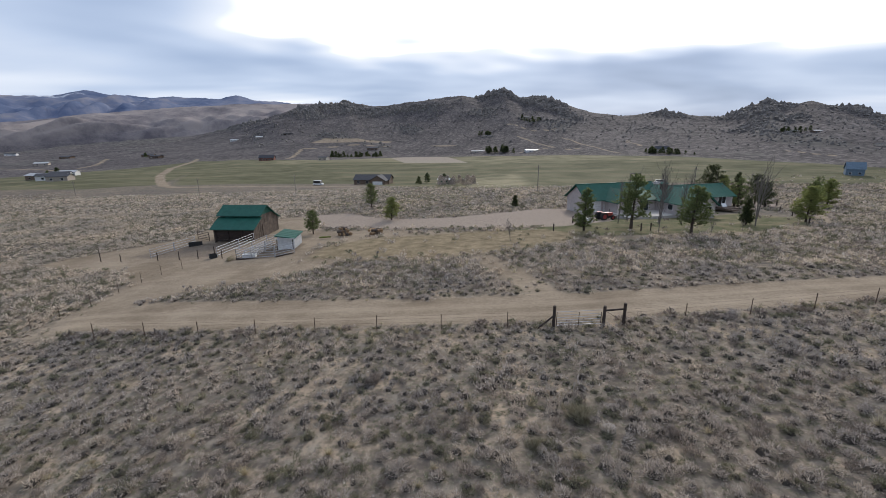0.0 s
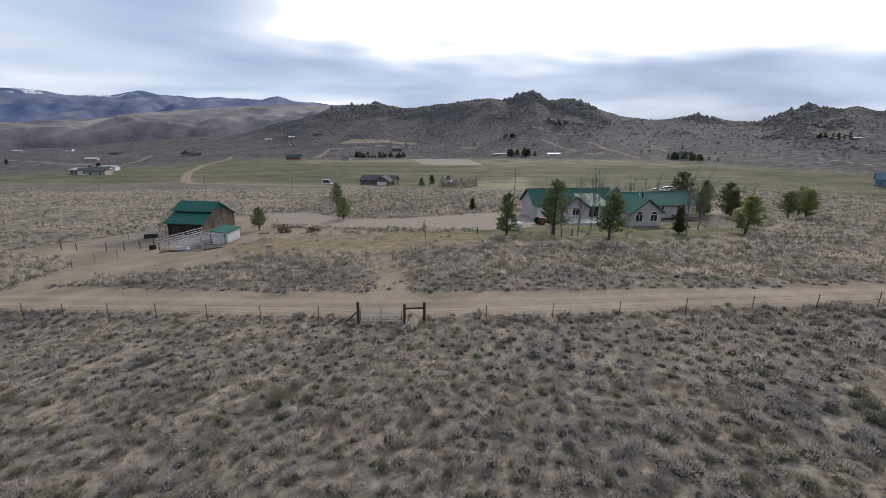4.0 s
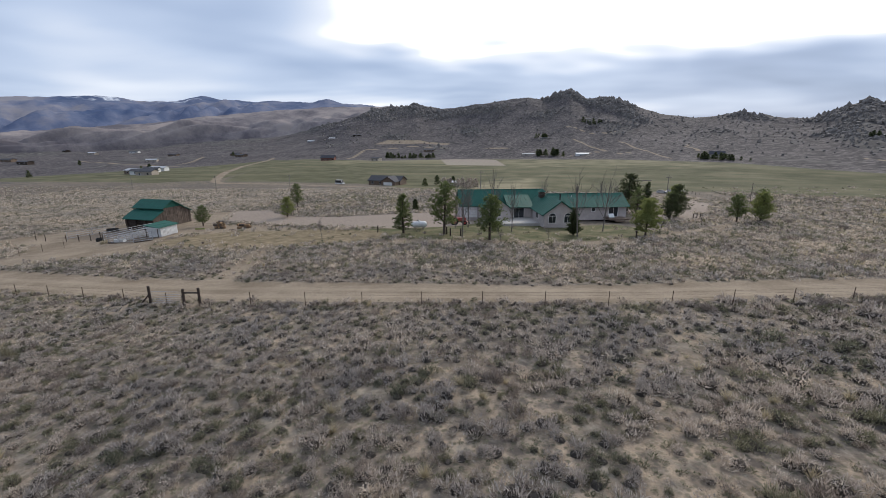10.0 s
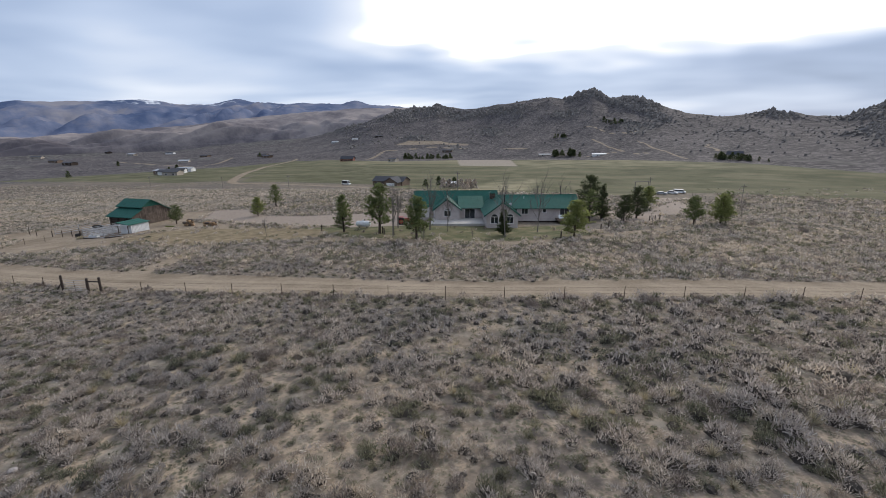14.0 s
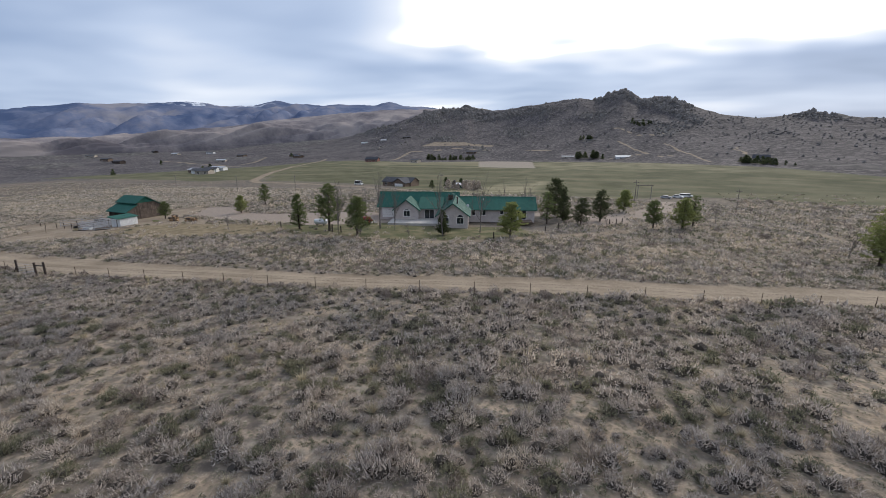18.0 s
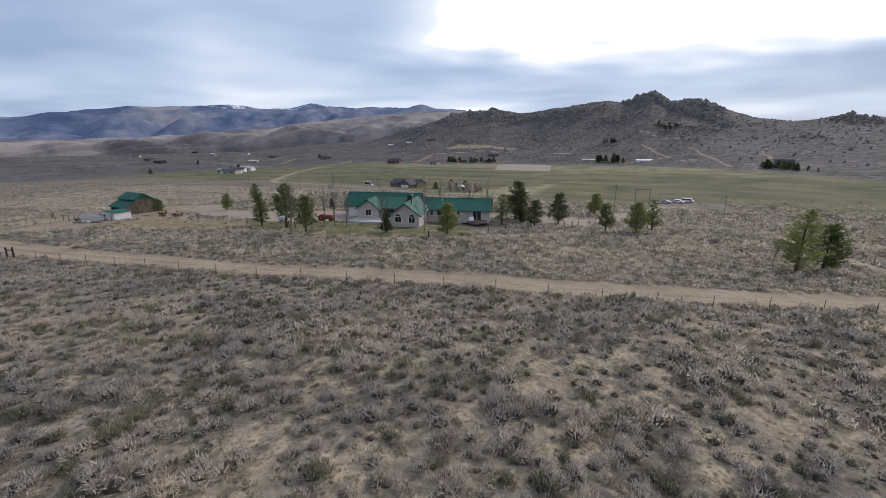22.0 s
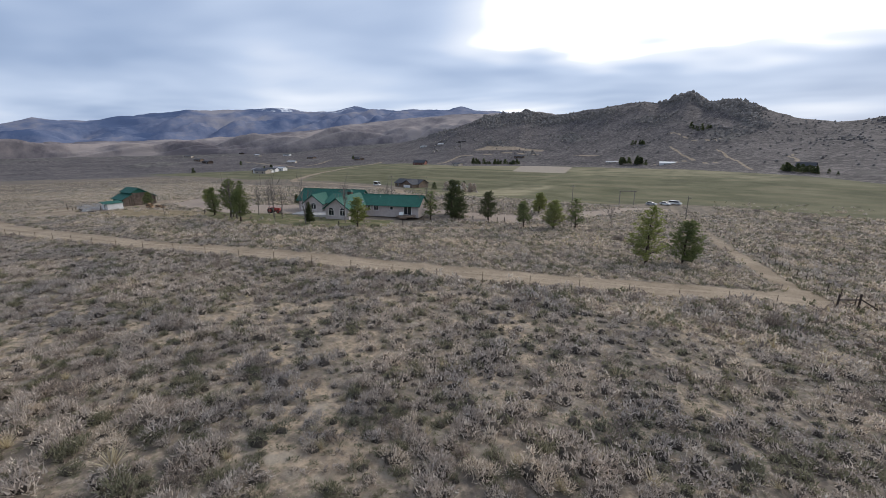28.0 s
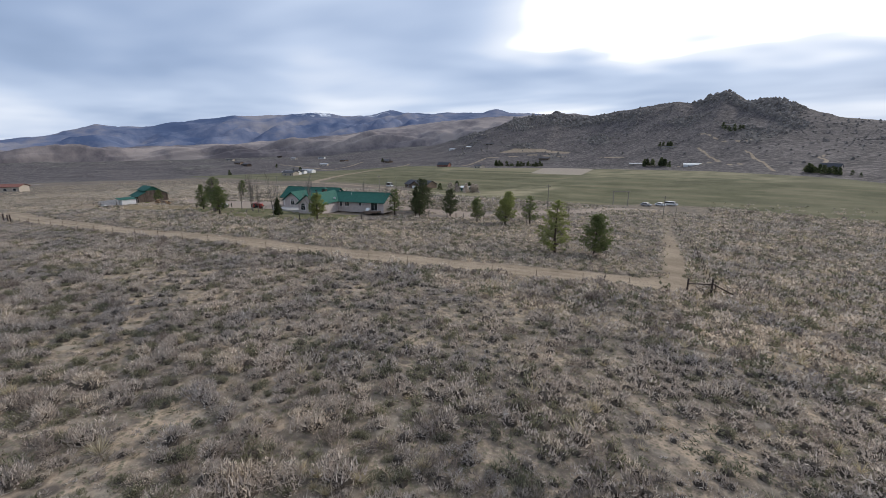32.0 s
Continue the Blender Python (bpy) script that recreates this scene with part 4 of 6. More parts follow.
for (x0, x1, y0, y1), large, small, leaves, few, form in ZONES:
    near = y0 < 40
    moulds = [shrub(leaves, 0.2 + 2.0 / leaves, (0.72 if near else 0.95) / leaves ** 0.5, int(rng.integers(4, 8))) for _ in range(12)]
    mounds = [dome(few, 0.5, (1.0 if near else 0.8) / few ** 0.5, rng.uniform(0.35, 0.55)) for _ in range(10)]
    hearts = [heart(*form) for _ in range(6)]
    tufts = [tuft(max(12, leaves // 3), 0.1, 0.04 if near else 0.13, 1.1, 0.8, True) for _ in range(4)]
    x, y = wild_places(x0, x1, y0, y1, large)
    grown = thick_growth(x, y)
    ok = rng.uniform(0, 1, len(x)) < 0.46 + 0.54 * grown + 0.36 * np.clip(1.6 - x / 40, 0, 1)
    x, y, grown = x[ok], y[ok], grown[ok]
    kind = rng.uniform(0, 1, len(x))
    west = (x < -34) & (y > 36)
    # low even brush at the start of the line, tall old shrubs towards its end
    tall = np.clip((x - 18) / 45, 0, 1)
    tall = np.where((y > fence_y(x) + 5) & (x < 131), 0.25 * tall, tall)
    size = (0.56 - 0.12 * tall + (0.16 + 0.44 * tall) * rng.uniform(0, 1, len(x)) ** 1.5 + 0.22 * grown * tall) * rng.uniform(0.75, 1.25, len(x)) * (1.0 if near else 1.3)
    green = kind < (0.24 if near else 0.26) + 0.25 * np.clip(mottled(x, y, 14, 5) - 0.5, 0, 1)
    straw = (kind > (0.95 if near else 0.87)) & ~west
    dead = (kind > (0.86 if near else 0.75)) & ~straw & ~west
    tan = ((kind > (0.78 if near else 0.42)) | (west & (kind > 0.2))) & ~straw & ~dead & ~green
    for key, who, form, scale in (("sage", ~(green | straw | dead | tan), moulds, 1.0), ("sage_green", green, moulds, 0.85), ("straw", straw, tufts, 0.72), ("dead", dead, moulds, 0.95), ("tan_brush", tan, moulds, 0.95)):
        groups[key].append(scatter(x[who], y[who], size[who] * scale, form))
        # near shrubs get a dark heart that paints the shade among their twigs
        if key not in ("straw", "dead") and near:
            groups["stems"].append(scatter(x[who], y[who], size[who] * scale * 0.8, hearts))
    if small:
        x, y = wild_places(x0, x1, y0, y1, small)
        ok = (0.4 if near else 0.25) + 0.84 * mottled(x, y, 1.6, 7) > rng.uniform(0.0, 1.0, len(x))
        x, y = x[ok], y[ok]
        size = (rng.uniform(0.2, 0.42, len(x)) if near else rng.uniform(0.2, 0.42, len(x))) * (0.8 + 0.5 * mottled(x, y, 17, 9))
        kind = rng.uniform(0, 1, len(x)) + 0.6 * (mottled(x, y, 21, 4) - 0.5) - 0.08
        low = 0.56 if near else 0.36
        mid_a, mid_b = (0.72, 0.9) if near else (0.46, 0.55)
        for key, who in (("sage_green", kind < low), ("sage", (kind >= low) & (kind < mid_a)), ("dead", (kind >= mid_a) & (kind < mid_b)), ("tan_brush", kind >= mid_b)):
            groups[key].append(scatter(x[who], y[who], size[who], mounds))
# taller growth along the fence, where nothing is driven over
x = rng.uniform(-34, 150, 420)
y = fence_y(x) + rng.normal(-0.1, 0.5, 420)
groups["dead"].append(scatter(x[:120], y[:120], rng.uniform(0.3, 0.62, 120), [tuft(60, 0.3, 0.16, 0.95) for _ in range(3)]))
groups["sage_green"].append(scatter(x[120:300], y[120:300], rng.uniform(0.22, 0.4, 180), [tuft(40, 0.3, 0.2, 0.8) for _ in range(3)]))
groups["straw"].append(scatter(x[300:], y[300:], rng.uniform(0.3, 0.5, 120), [tuft(26, 0.1, 0.09, 1.5, 0.9, True) for _ in range(3)]))
STUFF = {"stems": ("brush_stems", "woody middles of the sagebrush, coloured dark for the shade inside"), "sage": ("sagebrush", "dormant grey-purple sagebrush over sandy ground"), "sage_green": ("green_brush", "low grey-green brush and new grass"),
         "straw": ("bunchgrass", "dry straw-coloured tufts of bunchgrass"), "dead": ("dead_brush", "dark leafless brush among the sagebrush"), "tan_brush": ("tan_brush", "pale tan rabbitbrush mounds on dry ground")}
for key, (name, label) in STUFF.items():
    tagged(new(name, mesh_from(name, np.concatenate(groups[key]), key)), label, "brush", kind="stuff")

# single large bushes
BUSHES = [  # x, y, radius, kind
    (5.7, 22.4, 0.95, "tumbleweed"), (-5.2, 26.9, 0.7, "dead"), (9.3, 20.7, 0.6, "dead"), (3.1, 20.5, 0.6, "tumbleweed"), (38.5, 22.9, 0.8, "dead"), (60.8, 9.7, 0.8, "tumbleweed"),
    (64.0, 39.1, 1.0, "dead"), (68.4, 40.5, 0.9, "dead"), (66.0, 38.0, 0.8, "dead"), (54.3, 36.3, 0.8, "dead"), (125.0, 55.6, 1.5, "dead"), (146.4, 62.6, 1.0, "sage"),
    (105.8, 102.6, 1.5, "dead"), (109.1, 95.2, 1.0, "dead"), (99.0, 108.0, 1.2, "dead"), (112.0, 55.2, 0.8, "dead"), (118.5, 58.1, 0.8, "tumbleweed"), (121.0, 59.1, 0.9, "dead"),
    (150.0, 98.0, 1.1, "dead"), (158.0, 120.0, 1.2, "dead"), (147.0, 132.0, 1.3, "dead"), (165.0, 104.0, 1.0, "dead"), (172.0, 140.0, 1.3, "dead"), (143.0, 158.0, 1.4, "dead"), (155.0, 172.0, 1.4, "tumbleweed"), (154.0, 134.0, 1.2, "dead"), (145.0, 193.0, 1.5, "dead"), (159.0, 203.0, 1.6, "dead"), (146.0, 219.0, 1.6, "dead"), (136.5, 64.7, 0.9, "dead"), (-30.5, 61.5, 0.8, "straw"), (96.0, 46.8, 0.8, "dead"), (100.5, 49.5, 0.8, "dead"), (85.0, 43.7, 0.9, "dead")]
WORDS = {"dead": "bare dark-twigged bush", "tumbleweed": "olive-tan rabbitbrush bush", "sage": "large pale grey sagebrush", "straw": "pale dry tumbleweed heap"}
bush_mesh = {k: mesh_from("bush", dome(800, 0.5, 0.035, 0.85), k) for k in WORDS}
for x, y, r, k in BUSHES:
    ob = new("bush", bush_mesh[k])
    ob.matrix_basis = pose(x, y, height(x, y) - 0.05, 0, 0, 40 * x) @ Matrix.Diagonal((r, r, r, 1))
    tagged(ob, WORDS[k] + " on sandy ground", "bush", "large bushes")


def pine(name, label, high, spread, seed, colour, bare=0.12, dens=1.0, lean=0.0, taper=0.9):
    """A conifer: trunk, limbs in whorls and needle tufts along them."""
    r = random.Random(seed)
    tree = thing(name, label, "tree", group="trees of the homestead")
    bm = bmesh.new()
    pts = [Vector((lean * f + 0.06 * math.sin(5 * f + seed), 0.05 * math.cos(4 * f), high * f)) for f in (0, 0.25, 0.5, 0.75, 1.0)]
    for a, b, f in zip(pts, pts[1:], (0, 0.25, 0.5, 0.75)):
        base = 0.028 * high
        rod(a, b, base * (1 - f) + 0.02, base * (0.75 - f) + 0.02, 7, bm, False)
    part("trunk", bm, "bark", tree, smooth=True)
    limbs, tufts = bmesh.new(), []
    f = bare
    while f < 0.99:
        k = min(3, int(f * 4))
        at = pts[k].lerp(pts[k + 1], f * 4 - k)
        shape = (1 - f) ** taper * (0.55 + 0.45 * min(1, (f - bare + 0.12) / 0.22))
        for j in range(r.randint(4, 6)):
            a = r.uniform(0, math.tau)
            long = spread * shape * r.uniform(0.65, 1.15) + 0.18
            rise = r.uniform(0.15, 0.6) + 0.45 * f
            end = at + Vector((math.cos(a) * long, math.sin(a) * long, long * rise))
            rod(at, end, 0.03 * (1 - f) + 0.008, 0.006, 3, limbs, False)
            for q in range(max(2, int(long * 4.2 * dens))):
                s = 1 - 0.72 * r.random() ** 1.3
                spot = at.lerp(end, s) + Vector((r.gauss(0, 0.10), r.gauss(0, 0.10), r.gauss(0.02, 0.07))) * (0.6 + long)
                tufts.append((*spot, r.uniform(0.30, 0.52)))
        f += r.uniform(0.035, 0.055)
    tufts += [(*(pts[4] + Vector((r.gauss(0, 0.06), r.gauss(0, 0.06), r.uniform(-0.5, 0.15)))), 0.22) for _ in range(8)]
    part("branchwork", limbs, "bark", tree)
    moulds = [tuft(18, 0.0, 0.15, 0.9, 0.3, True) for _ in range(6)]
    t = np.array(tufts)
    made = np.concatenate([moulds[k % 6][None] * t[k::6, 3][:, None, None, None] + t[k::6, None, None, :3] for k in range(6)])
    crown = new("crown", mesh_from("crown", made.reshape(-1, 3, 3), colour))
    crown.parent = tree
    return tree


def bare_tree(name, label, high, seed, spread=0.28, stems=1, thick=0.014):
    """A leafless tree of upright branches and fine twigs."""
    r = random.Random(seed)
    tree = thing(name, label, "tree", group="trees of the homestead")
    trunk, twigs = bmesh.new(), bmesh.new()

    def grow(a, way, long, rad, depth):
        b = a + way * long
        rod(a, b, rad, rad * 0.6, 5 if depth < 2 else 3, trunk if depth < 1 else twigs, False)
        if depth < 4:
            for _ in range(r.randint(3, 4) if depth else 9):
                s = r.uniform(0.25, 1.0)
                turn = Vector((r.gauss(0, 1), r.gauss(0, 1), r.uniform(0.2, 0.9))) * spread * (1.4 if depth else 1.8)
                grow(a.lerp(b, s), (way + turn).normalized(), long * r.uniform(0.38, 0.6) * (1.15 - 0.5 * s if not depth else 1), max(0.0045, rad * (0.45 if depth else 0.36)), depth + 1)

    for k in range(stems):
        grow(Vector((0.25 * k, 0.12 * k, -0.1)), Vector((r.gauss(0, 0.06), r.gauss(0, 0.06), 1)).normalized(), high * 0.8 * r.uniform(0.8, 1), thick * high, 0)
    part("trunk", trunk, "pale_bark", tree)
    part("branchwork", twigs, "pale_bark", tree)
    return tree


def plant(tree, spots):
    """The first tree goes to the first spot; copies to the rest. Spots: x, y, size, turn."""
    for k, (x, y, s, a) in enumerate(spots):
        m = pose(x, y, height(x, y) - 0.06, 0, 0, a) @ Matrix.Scale(s, 4)
        if k:
            copy_thing(tree, m)
        else:
            tree.matrix_basis = m


plant(pine("pine_tree", "broad green pine with full crown", 7.0, 2.73, 3, "needles", 0.16, 1.5, 0.15, 0.62), [(35.3, 64.3, 0.95, 0), (-23.1, 76.2, 0.62, 120), (85.2, 101.3, 0.88, 200)])
plant(pine("pine_tree", "tall green pine with open ragged crown", 8.2, 3.04, 5, "needles", 0.2, 1.4, 0.1, 0.66), [(27.9, 67.4, 1.0, 30), (-17.2, 103, 0.72, 140)])
plant(pine("pine_tree", "slender green pine by the drive", 6.8, 1.78, 8, "needles", 0.08, 1.6, 0.1, 0.7), [(20.9, 68.0, 0.95, 0)])
plant(pine("pine_tree", "light green pine beside the house", 5.8, 2.52, 11, "needles_light", 0.1, 1.5, 0.1, 0.62), [(59.5, 73.1, 0.98, 10), (91.4, 104.5, 1.1, 90), (-10.7, 86.9, 0.76, 15), (81.3, 128, 1.0, 40)])
plant(pine("pine_tree", "grey-green pine with thin crown at the house end", 7.0, 2.52, 12, "needles", 0.12, 0.7, 0.1, 0.6), [(63.6, 95.5, 0.95, 130), (94.9, 111.8, 1.05, 230)])
plant(pine("small_spruce", "small dark spruce on the lawn", 4.3, 0.99, 14, "needles_dark", 0.05, 1.8, 0, 0.9), [(48.1, 71.2, 0.98, 0)])
plant(pine("small_spruce", "little dark conifer beyond the drive", 3.2, 0.8, 19, "needles_dark", 0.05, 1.6, 0, 0.9), [(15.5, 98.0, 0.8, 0)])
plant(pine("spruce_tree", "dark narrow spruce by the house end", 8.4, 2.20, 15, "needles_dark", 0.03, 1.7, 0, 0.95), [(66.6, 101, 0.92, 50)])
plant(pine("pine_tree", "tall dark broad pine by the house end", 9.4, 3.61, 17, "needles_dark", 0.08, 1.7, 0, 0.55), [(64.3, 107, 0.95, 0), (74.6, 105.5, 0.78, 160), (70.6, 97, 0.62, 70)])
plant(pine("pine_tree", "yellow-green pine with sparse drooping crown", 9.4, 3.52, 21, "needles_light", 0.08, 1.2, 0.2, 0.7), [(112.4, 79.3, 0.96, 0)])
plant(pine("pine_tree", "dense dark green pine in the sagebrush", 8.0, 3.57, 23, "needles", 0.06, 1.8, 0.1, 0.66), [(117.7, 85.4, 0.9, 0)])
plant(bare_tree("poplar_tree", "leafless poplar with thin upright twigs", 11.0, 31, 0.15, 2, 0.007), [(34.9, 73.1, 0.9, 0), (31.0, 65.2, 0.9, 50), (30.8, 75.4, 0.8, 130), (38.4, 72.4, 0.8, 90), (28.6, 74, 0.75, 20)])
plant(bare_tree("cottonwood_tree", "leafless cottonwood with spreading twigs", 10.0, 33, 0.25, 1, 0.011), [(48.6, 69.7, 1.0, 0), (53.5, 76.2, 1.0, 100), (45, 104, 0.85, 60), (58, 104, 0.9, 10), (52, 105, 0.8, 200), (60, 97, 0.75, 250)])
plant(bare_tree("sapling", "thin leafless sapling with pale bark", 3.4, 35, 0.24), [(8.9, 63.4, 1.0, 0), (37, 62.5, 0.7, 80), (102, 122, 1.7, 30), (110.6, 83.5, 1.25, 160), (44, 66, 0.6, 20), (94, 112, 1.6, 75), (75.7, 94.2, 0.7, 20), (86, 103, 1.2, 200)])


# ---- the house ----
house = thing("house", "long single-storey pale stucco house with green metal roofs", "house", (44.1, 79.8, -1.95), 14.0)


def ribbed_roof(parent, eave_a, eave_b, ridge_b, ridge_a, label="", material="green_roof", ribs=0.9, thick=0.12):
    """One slope of a standing-seam roof, with a raised seam at every pan."""
    bm = slab([eave_a, eave_b, ridge_b, ridge_a], thick)
    ob = part("roof", bm, material, parent, label)
    a, b, c, d = (Vector(v) for v in (eave_a, eave_b, ridge_b, ridge_a))
    count = max(2, int((b - a).length / ribs))
    for k in range(count + 1):
        s = k / count
        p, q = a.lerp(b, s), d.lerp(c, s)
        up = Vector((0, 0, 0.02))
        part("seam", rod(p + up, q + up, 0.013, None, 4), material, ob)
    return ob


def window(parent, x0, x1, z0, z1, y, arch=0.0, mullions=1, name="window"):
    """A framed window in a wall that faces -y."""
    frame_bm = bmesh.new()
    w = 0.09
    block(x0 - w, x0, y - 0.06, y + 0.04, z0 - w, z1 + w, frame_bm)
    block(x1, x1 + w, y - 0.06, y + 0.04, z0 - w, z1 + w, frame_bm)
    block(x0, x1, y - 0.06, y + 0.04, z0 - w, z0, frame_bm)
    block(x0, x1, y - 0.06, y + 0.04, z1, z1 + w, frame_bm)
    win = part(name, frame_bm, "trim", parent, "white-framed " + name.replace("_", " "))
    step = (x1 - x0) / (mullions + 1)
    for k in range(mullions + 1):
        part("pane", block(x0 + k * step + 0.02, x0 + (k + 1) * step - 0.02, y - 0.02, y + 0.01, z0 + 0.02, z1 - 0.02), "glass", win)
    for k in range(1, mullions + 1):
        part("mullion", block(x0 + k * step - 0.025, x0 + k * step + 0.025, y - 0.05, y + 0.02, z0, z1), "trim", win)
    if arch:
        c, n = (x0 + x1) / 2, 10
        r = (x1 - x0) / 2
        out = [(c + r * math.cos(math.pi * k / n), z1 + w + arch * r * math.sin(math.pi * k / n)) for k in range(n + 1)]
        part("arched_pane", prism(out, y - 0.02, y + 0.01), "glass", win)
        rim = bmesh.new()
        for (ax, az), (bx, bz) in zip(out, out[1:]):
            rod((ax, y - 0.03, az), (bx, y - 0.03, bz), 0.045, None, 5, rim)
        part("arch_trim", rim, "trim", win)
    return win


def gable_wing(x0, x1, y0, y1, eave, ridge, over=0.5):
    """A wing whose gable faces -y: walls with the gable, two slopes, barge boards."""
    c = (x0 + x1) / 2
    part("wall", prism([(x0, -0.6), (x1, -0.6), (x1, eave), (c, ridge - 0.12), (x0, eave)], y0, y1), "stucco", house)
    drop = (ridge - eave) / (c - x0)
    for e, s in ((x0 - over, -1), (x1 + over, 1)):
        z = eave - over * drop
        ribbed_roof(house, (e, y0 - over, z + 0.14), (e, y1, z + 0.14), (c, y1, ridge + 0.14), (c, y0 - over, ridge + 0.14))
        part("barge_board", slab([(e, y0 - over - 0.04, z + 0.12), (e, y0 - over + 0.02, z + 0.12), (c, y0 - over + 0.02, ridge + 0.12), (c, y0 - over - 0.04, ridge + 0.12)], 0.2), "green_roof", house)


def long_wing(x0, x1, y0, y1, eave, ridge, over=0.5):
    """A wing whose ridge runs along x."""
    c = (y0 + y1) / 2
    bm = bmesh.new()
    ends = []
    for x in (x0, x1):
        ends.append([bm.verts.new((x, y, z)) for y, z in ((y0, -0.6), (y1, -0.6), (y1, eave), (c, ridge - 0.12), (y0, eave))])
    bm.faces.new(ends[0])
    bm.faces.new(ends[1][::-1])
    for k in range(5):
        j = (k + 1) % 5
        bm.faces.new([ends[0][k], ends[1][k], ends[1][j], ends[0][j]])
    bmesh.ops.recalc_face_normals(bm, faces=bm.faces)
    part("wall", bm, "stucco", house)
    drop = (ridge - eave) / (c - y0)
    for e in (y0 - over, y1 + over):
        z = eave - over * drop
        ribbed_roof(house, (x0 - over, e, z + 0.14), (x1 + over, e, z + 0.14), (x1 + over, c, ridge + 0.14), (x0 - over, c, ridge + 0.14))
    part("ridge_cap", block(x0 - over, x1 + over, c - 0.12, c + 0.12, ridge + 0.12, ridge + 0.2), "green_roof", house)
    part("gutter", block(x0 - over, x1 + over, y0 - over - 0.1, y0 - over, eave - over * drop + 0.02, eave - over * drop + 0.13), "green_roof", house)


long_wing(3.0, 19.9, 9.6, 16.6, 2.35, 4.35)
long_wing(-14.0, 3.2, 11.4, 18.6, 2.6, 5.1)
gable_wing(0.0, 5.9, 0.5, 13.0, 2.5, 4.7)
gable_wing(-9.8, -4.8, 7.4, 14.5, 2.5, 4.4)
part("wall", block(-4.8, 0.0, 9.0, 12.0, -0.6, 2.5), "stucco", house)
ribbed_roof(house, (-5.0, 8.3, 2.45), (0.3, 8.3, 2.45), (0.3, 13.5, 4.3), (-5.0, 13.5, 4.3))
for x0 in (0.85, 3.75):
    window(house, x0, x0 + 1.3, 0.75, 1.95, 0.5, 0.75, 1)
window(house, -7.9, -6.6, 0.9, 2.1, 7.4, 0.4, 1)
window(house, 8.2, 9.5, 0.95, 2.0, 9.6, 0, 1)
window(house, 12.6, 13.3, 1.2, 1.95, 9.6, 0, 0)
window(house, 16.2, 18.1, 0.12, 2.1, 9.6, 0, 1, "sliding_door")
window(house, -3.6, -1.6, 0.12, 2.15, 9.0, 0, 1, "sliding_door")
window(house, 6.6, 7.3, 0.9, 2.0, 9.6, 0, 0)
for x0 in (-13.4, -10.2):
    bm = block(x0, x0 + 2.7, 11.33, 11.45, 0.0, 2.15)
    door = part("garage_door", bm, "trim", house, "white sectional garage door")
    for k in range(1, 4):
        part("panel_groove", block(x0 + 0.04, x0 + 2.66, 11.3, 11.34, k * 0.54 - 0.015, k * 0.54 + 0.015), "stucco", door)
# side window of the gable wing, in the wall that faces west
side = part("window", block(-0.06, 0.04, 4.2, 5.5, 0.85, 2.05), "trim", house, "white-framed side window")
part("pane", block(-0.085, -0.055, 4.3, 5.4, 0.95, 1.95), "glass", side)
cup = part("cupola", block(1.5, 2.5, 9.0, 10.0, 4.2, 5.35), "dark_wood", house, "dark louvred cupola with green cap")
for k in range(4):
    part("louvre", block(1.46, 2.54, 8.96, 10.04, 4.75 + 0.14 * k, 4.8 + 0.14 * k), "brown_wall", cup)
bm = bmesh.new()
tip = bm.verts.new((2.0, 9.5, 5.95))
base = [bm.verts.new(v) for v in ((1.25, 8.75, 5.35), (2.75, 8.75, 5.35), (2.75, 10.25, 5.35), (1.25, 10.25, 5.35))]
bm.faces.new(base[::-1])
for k in range(4):
    bm.faces.new([base[k], base[(k + 1) % 4], tip])
part("cap", bm, "green_roof", cup)
stove = part("stove_pipe", rod((3.7, 3.4, 4.2), (3.7, 3.4, 5.5), 0.13, None, 10), "black", house, "black stove pipe")
part("pipe_cap", rod((3.7, 3.4, 5.5), (3.7, 3.4, 5.68), 0.2, 0.16, 10), "black", stove)
part("vent_pipe", rod((9.0, 12.0, 3.6), (9.0, 12.0, 4.3), 0.06, None, 8), "white_metal", house)
part("dish", rod((5.6, 8.8, 3.05), (5.7, 8.55, 3.2), 0.3, 0.3, 12), "rail", house, "grey satellite dish")
part("patio", block(-10.5, 0.0, 2.9, 9.0, -0.5, 0.26), "concrete", house, "pale concrete patio")
deck = part("deck", block(15.2, 19.2, 6.6, 9.5, -0.15, 0.08), "brown_wall", house, "small brown wooden deck")
for k in range(14):
    part("deck_board", block(15.25 + 0.28 * k, 15.49 + 0.28 * k, 6.62, 9.48, 0.08, 0.105), "brown_wall", deck)
part("step", block(16.3, 18.0, 6.1, 6.6, -0.4, -0.08), "brown_wall", deck)
panel = solid("cellar_hatch", slab([(0, 0, 0.9), (1.1, 0, 0.9), (1.1, 0.5, 1.5), (0, 0.5, 1.5)], 0.12), "white_metal", "white sloping hatch panel against the house wall", "hatch", (44.1 + 13.2, 79.8 + 11.2, -2.5), 14)

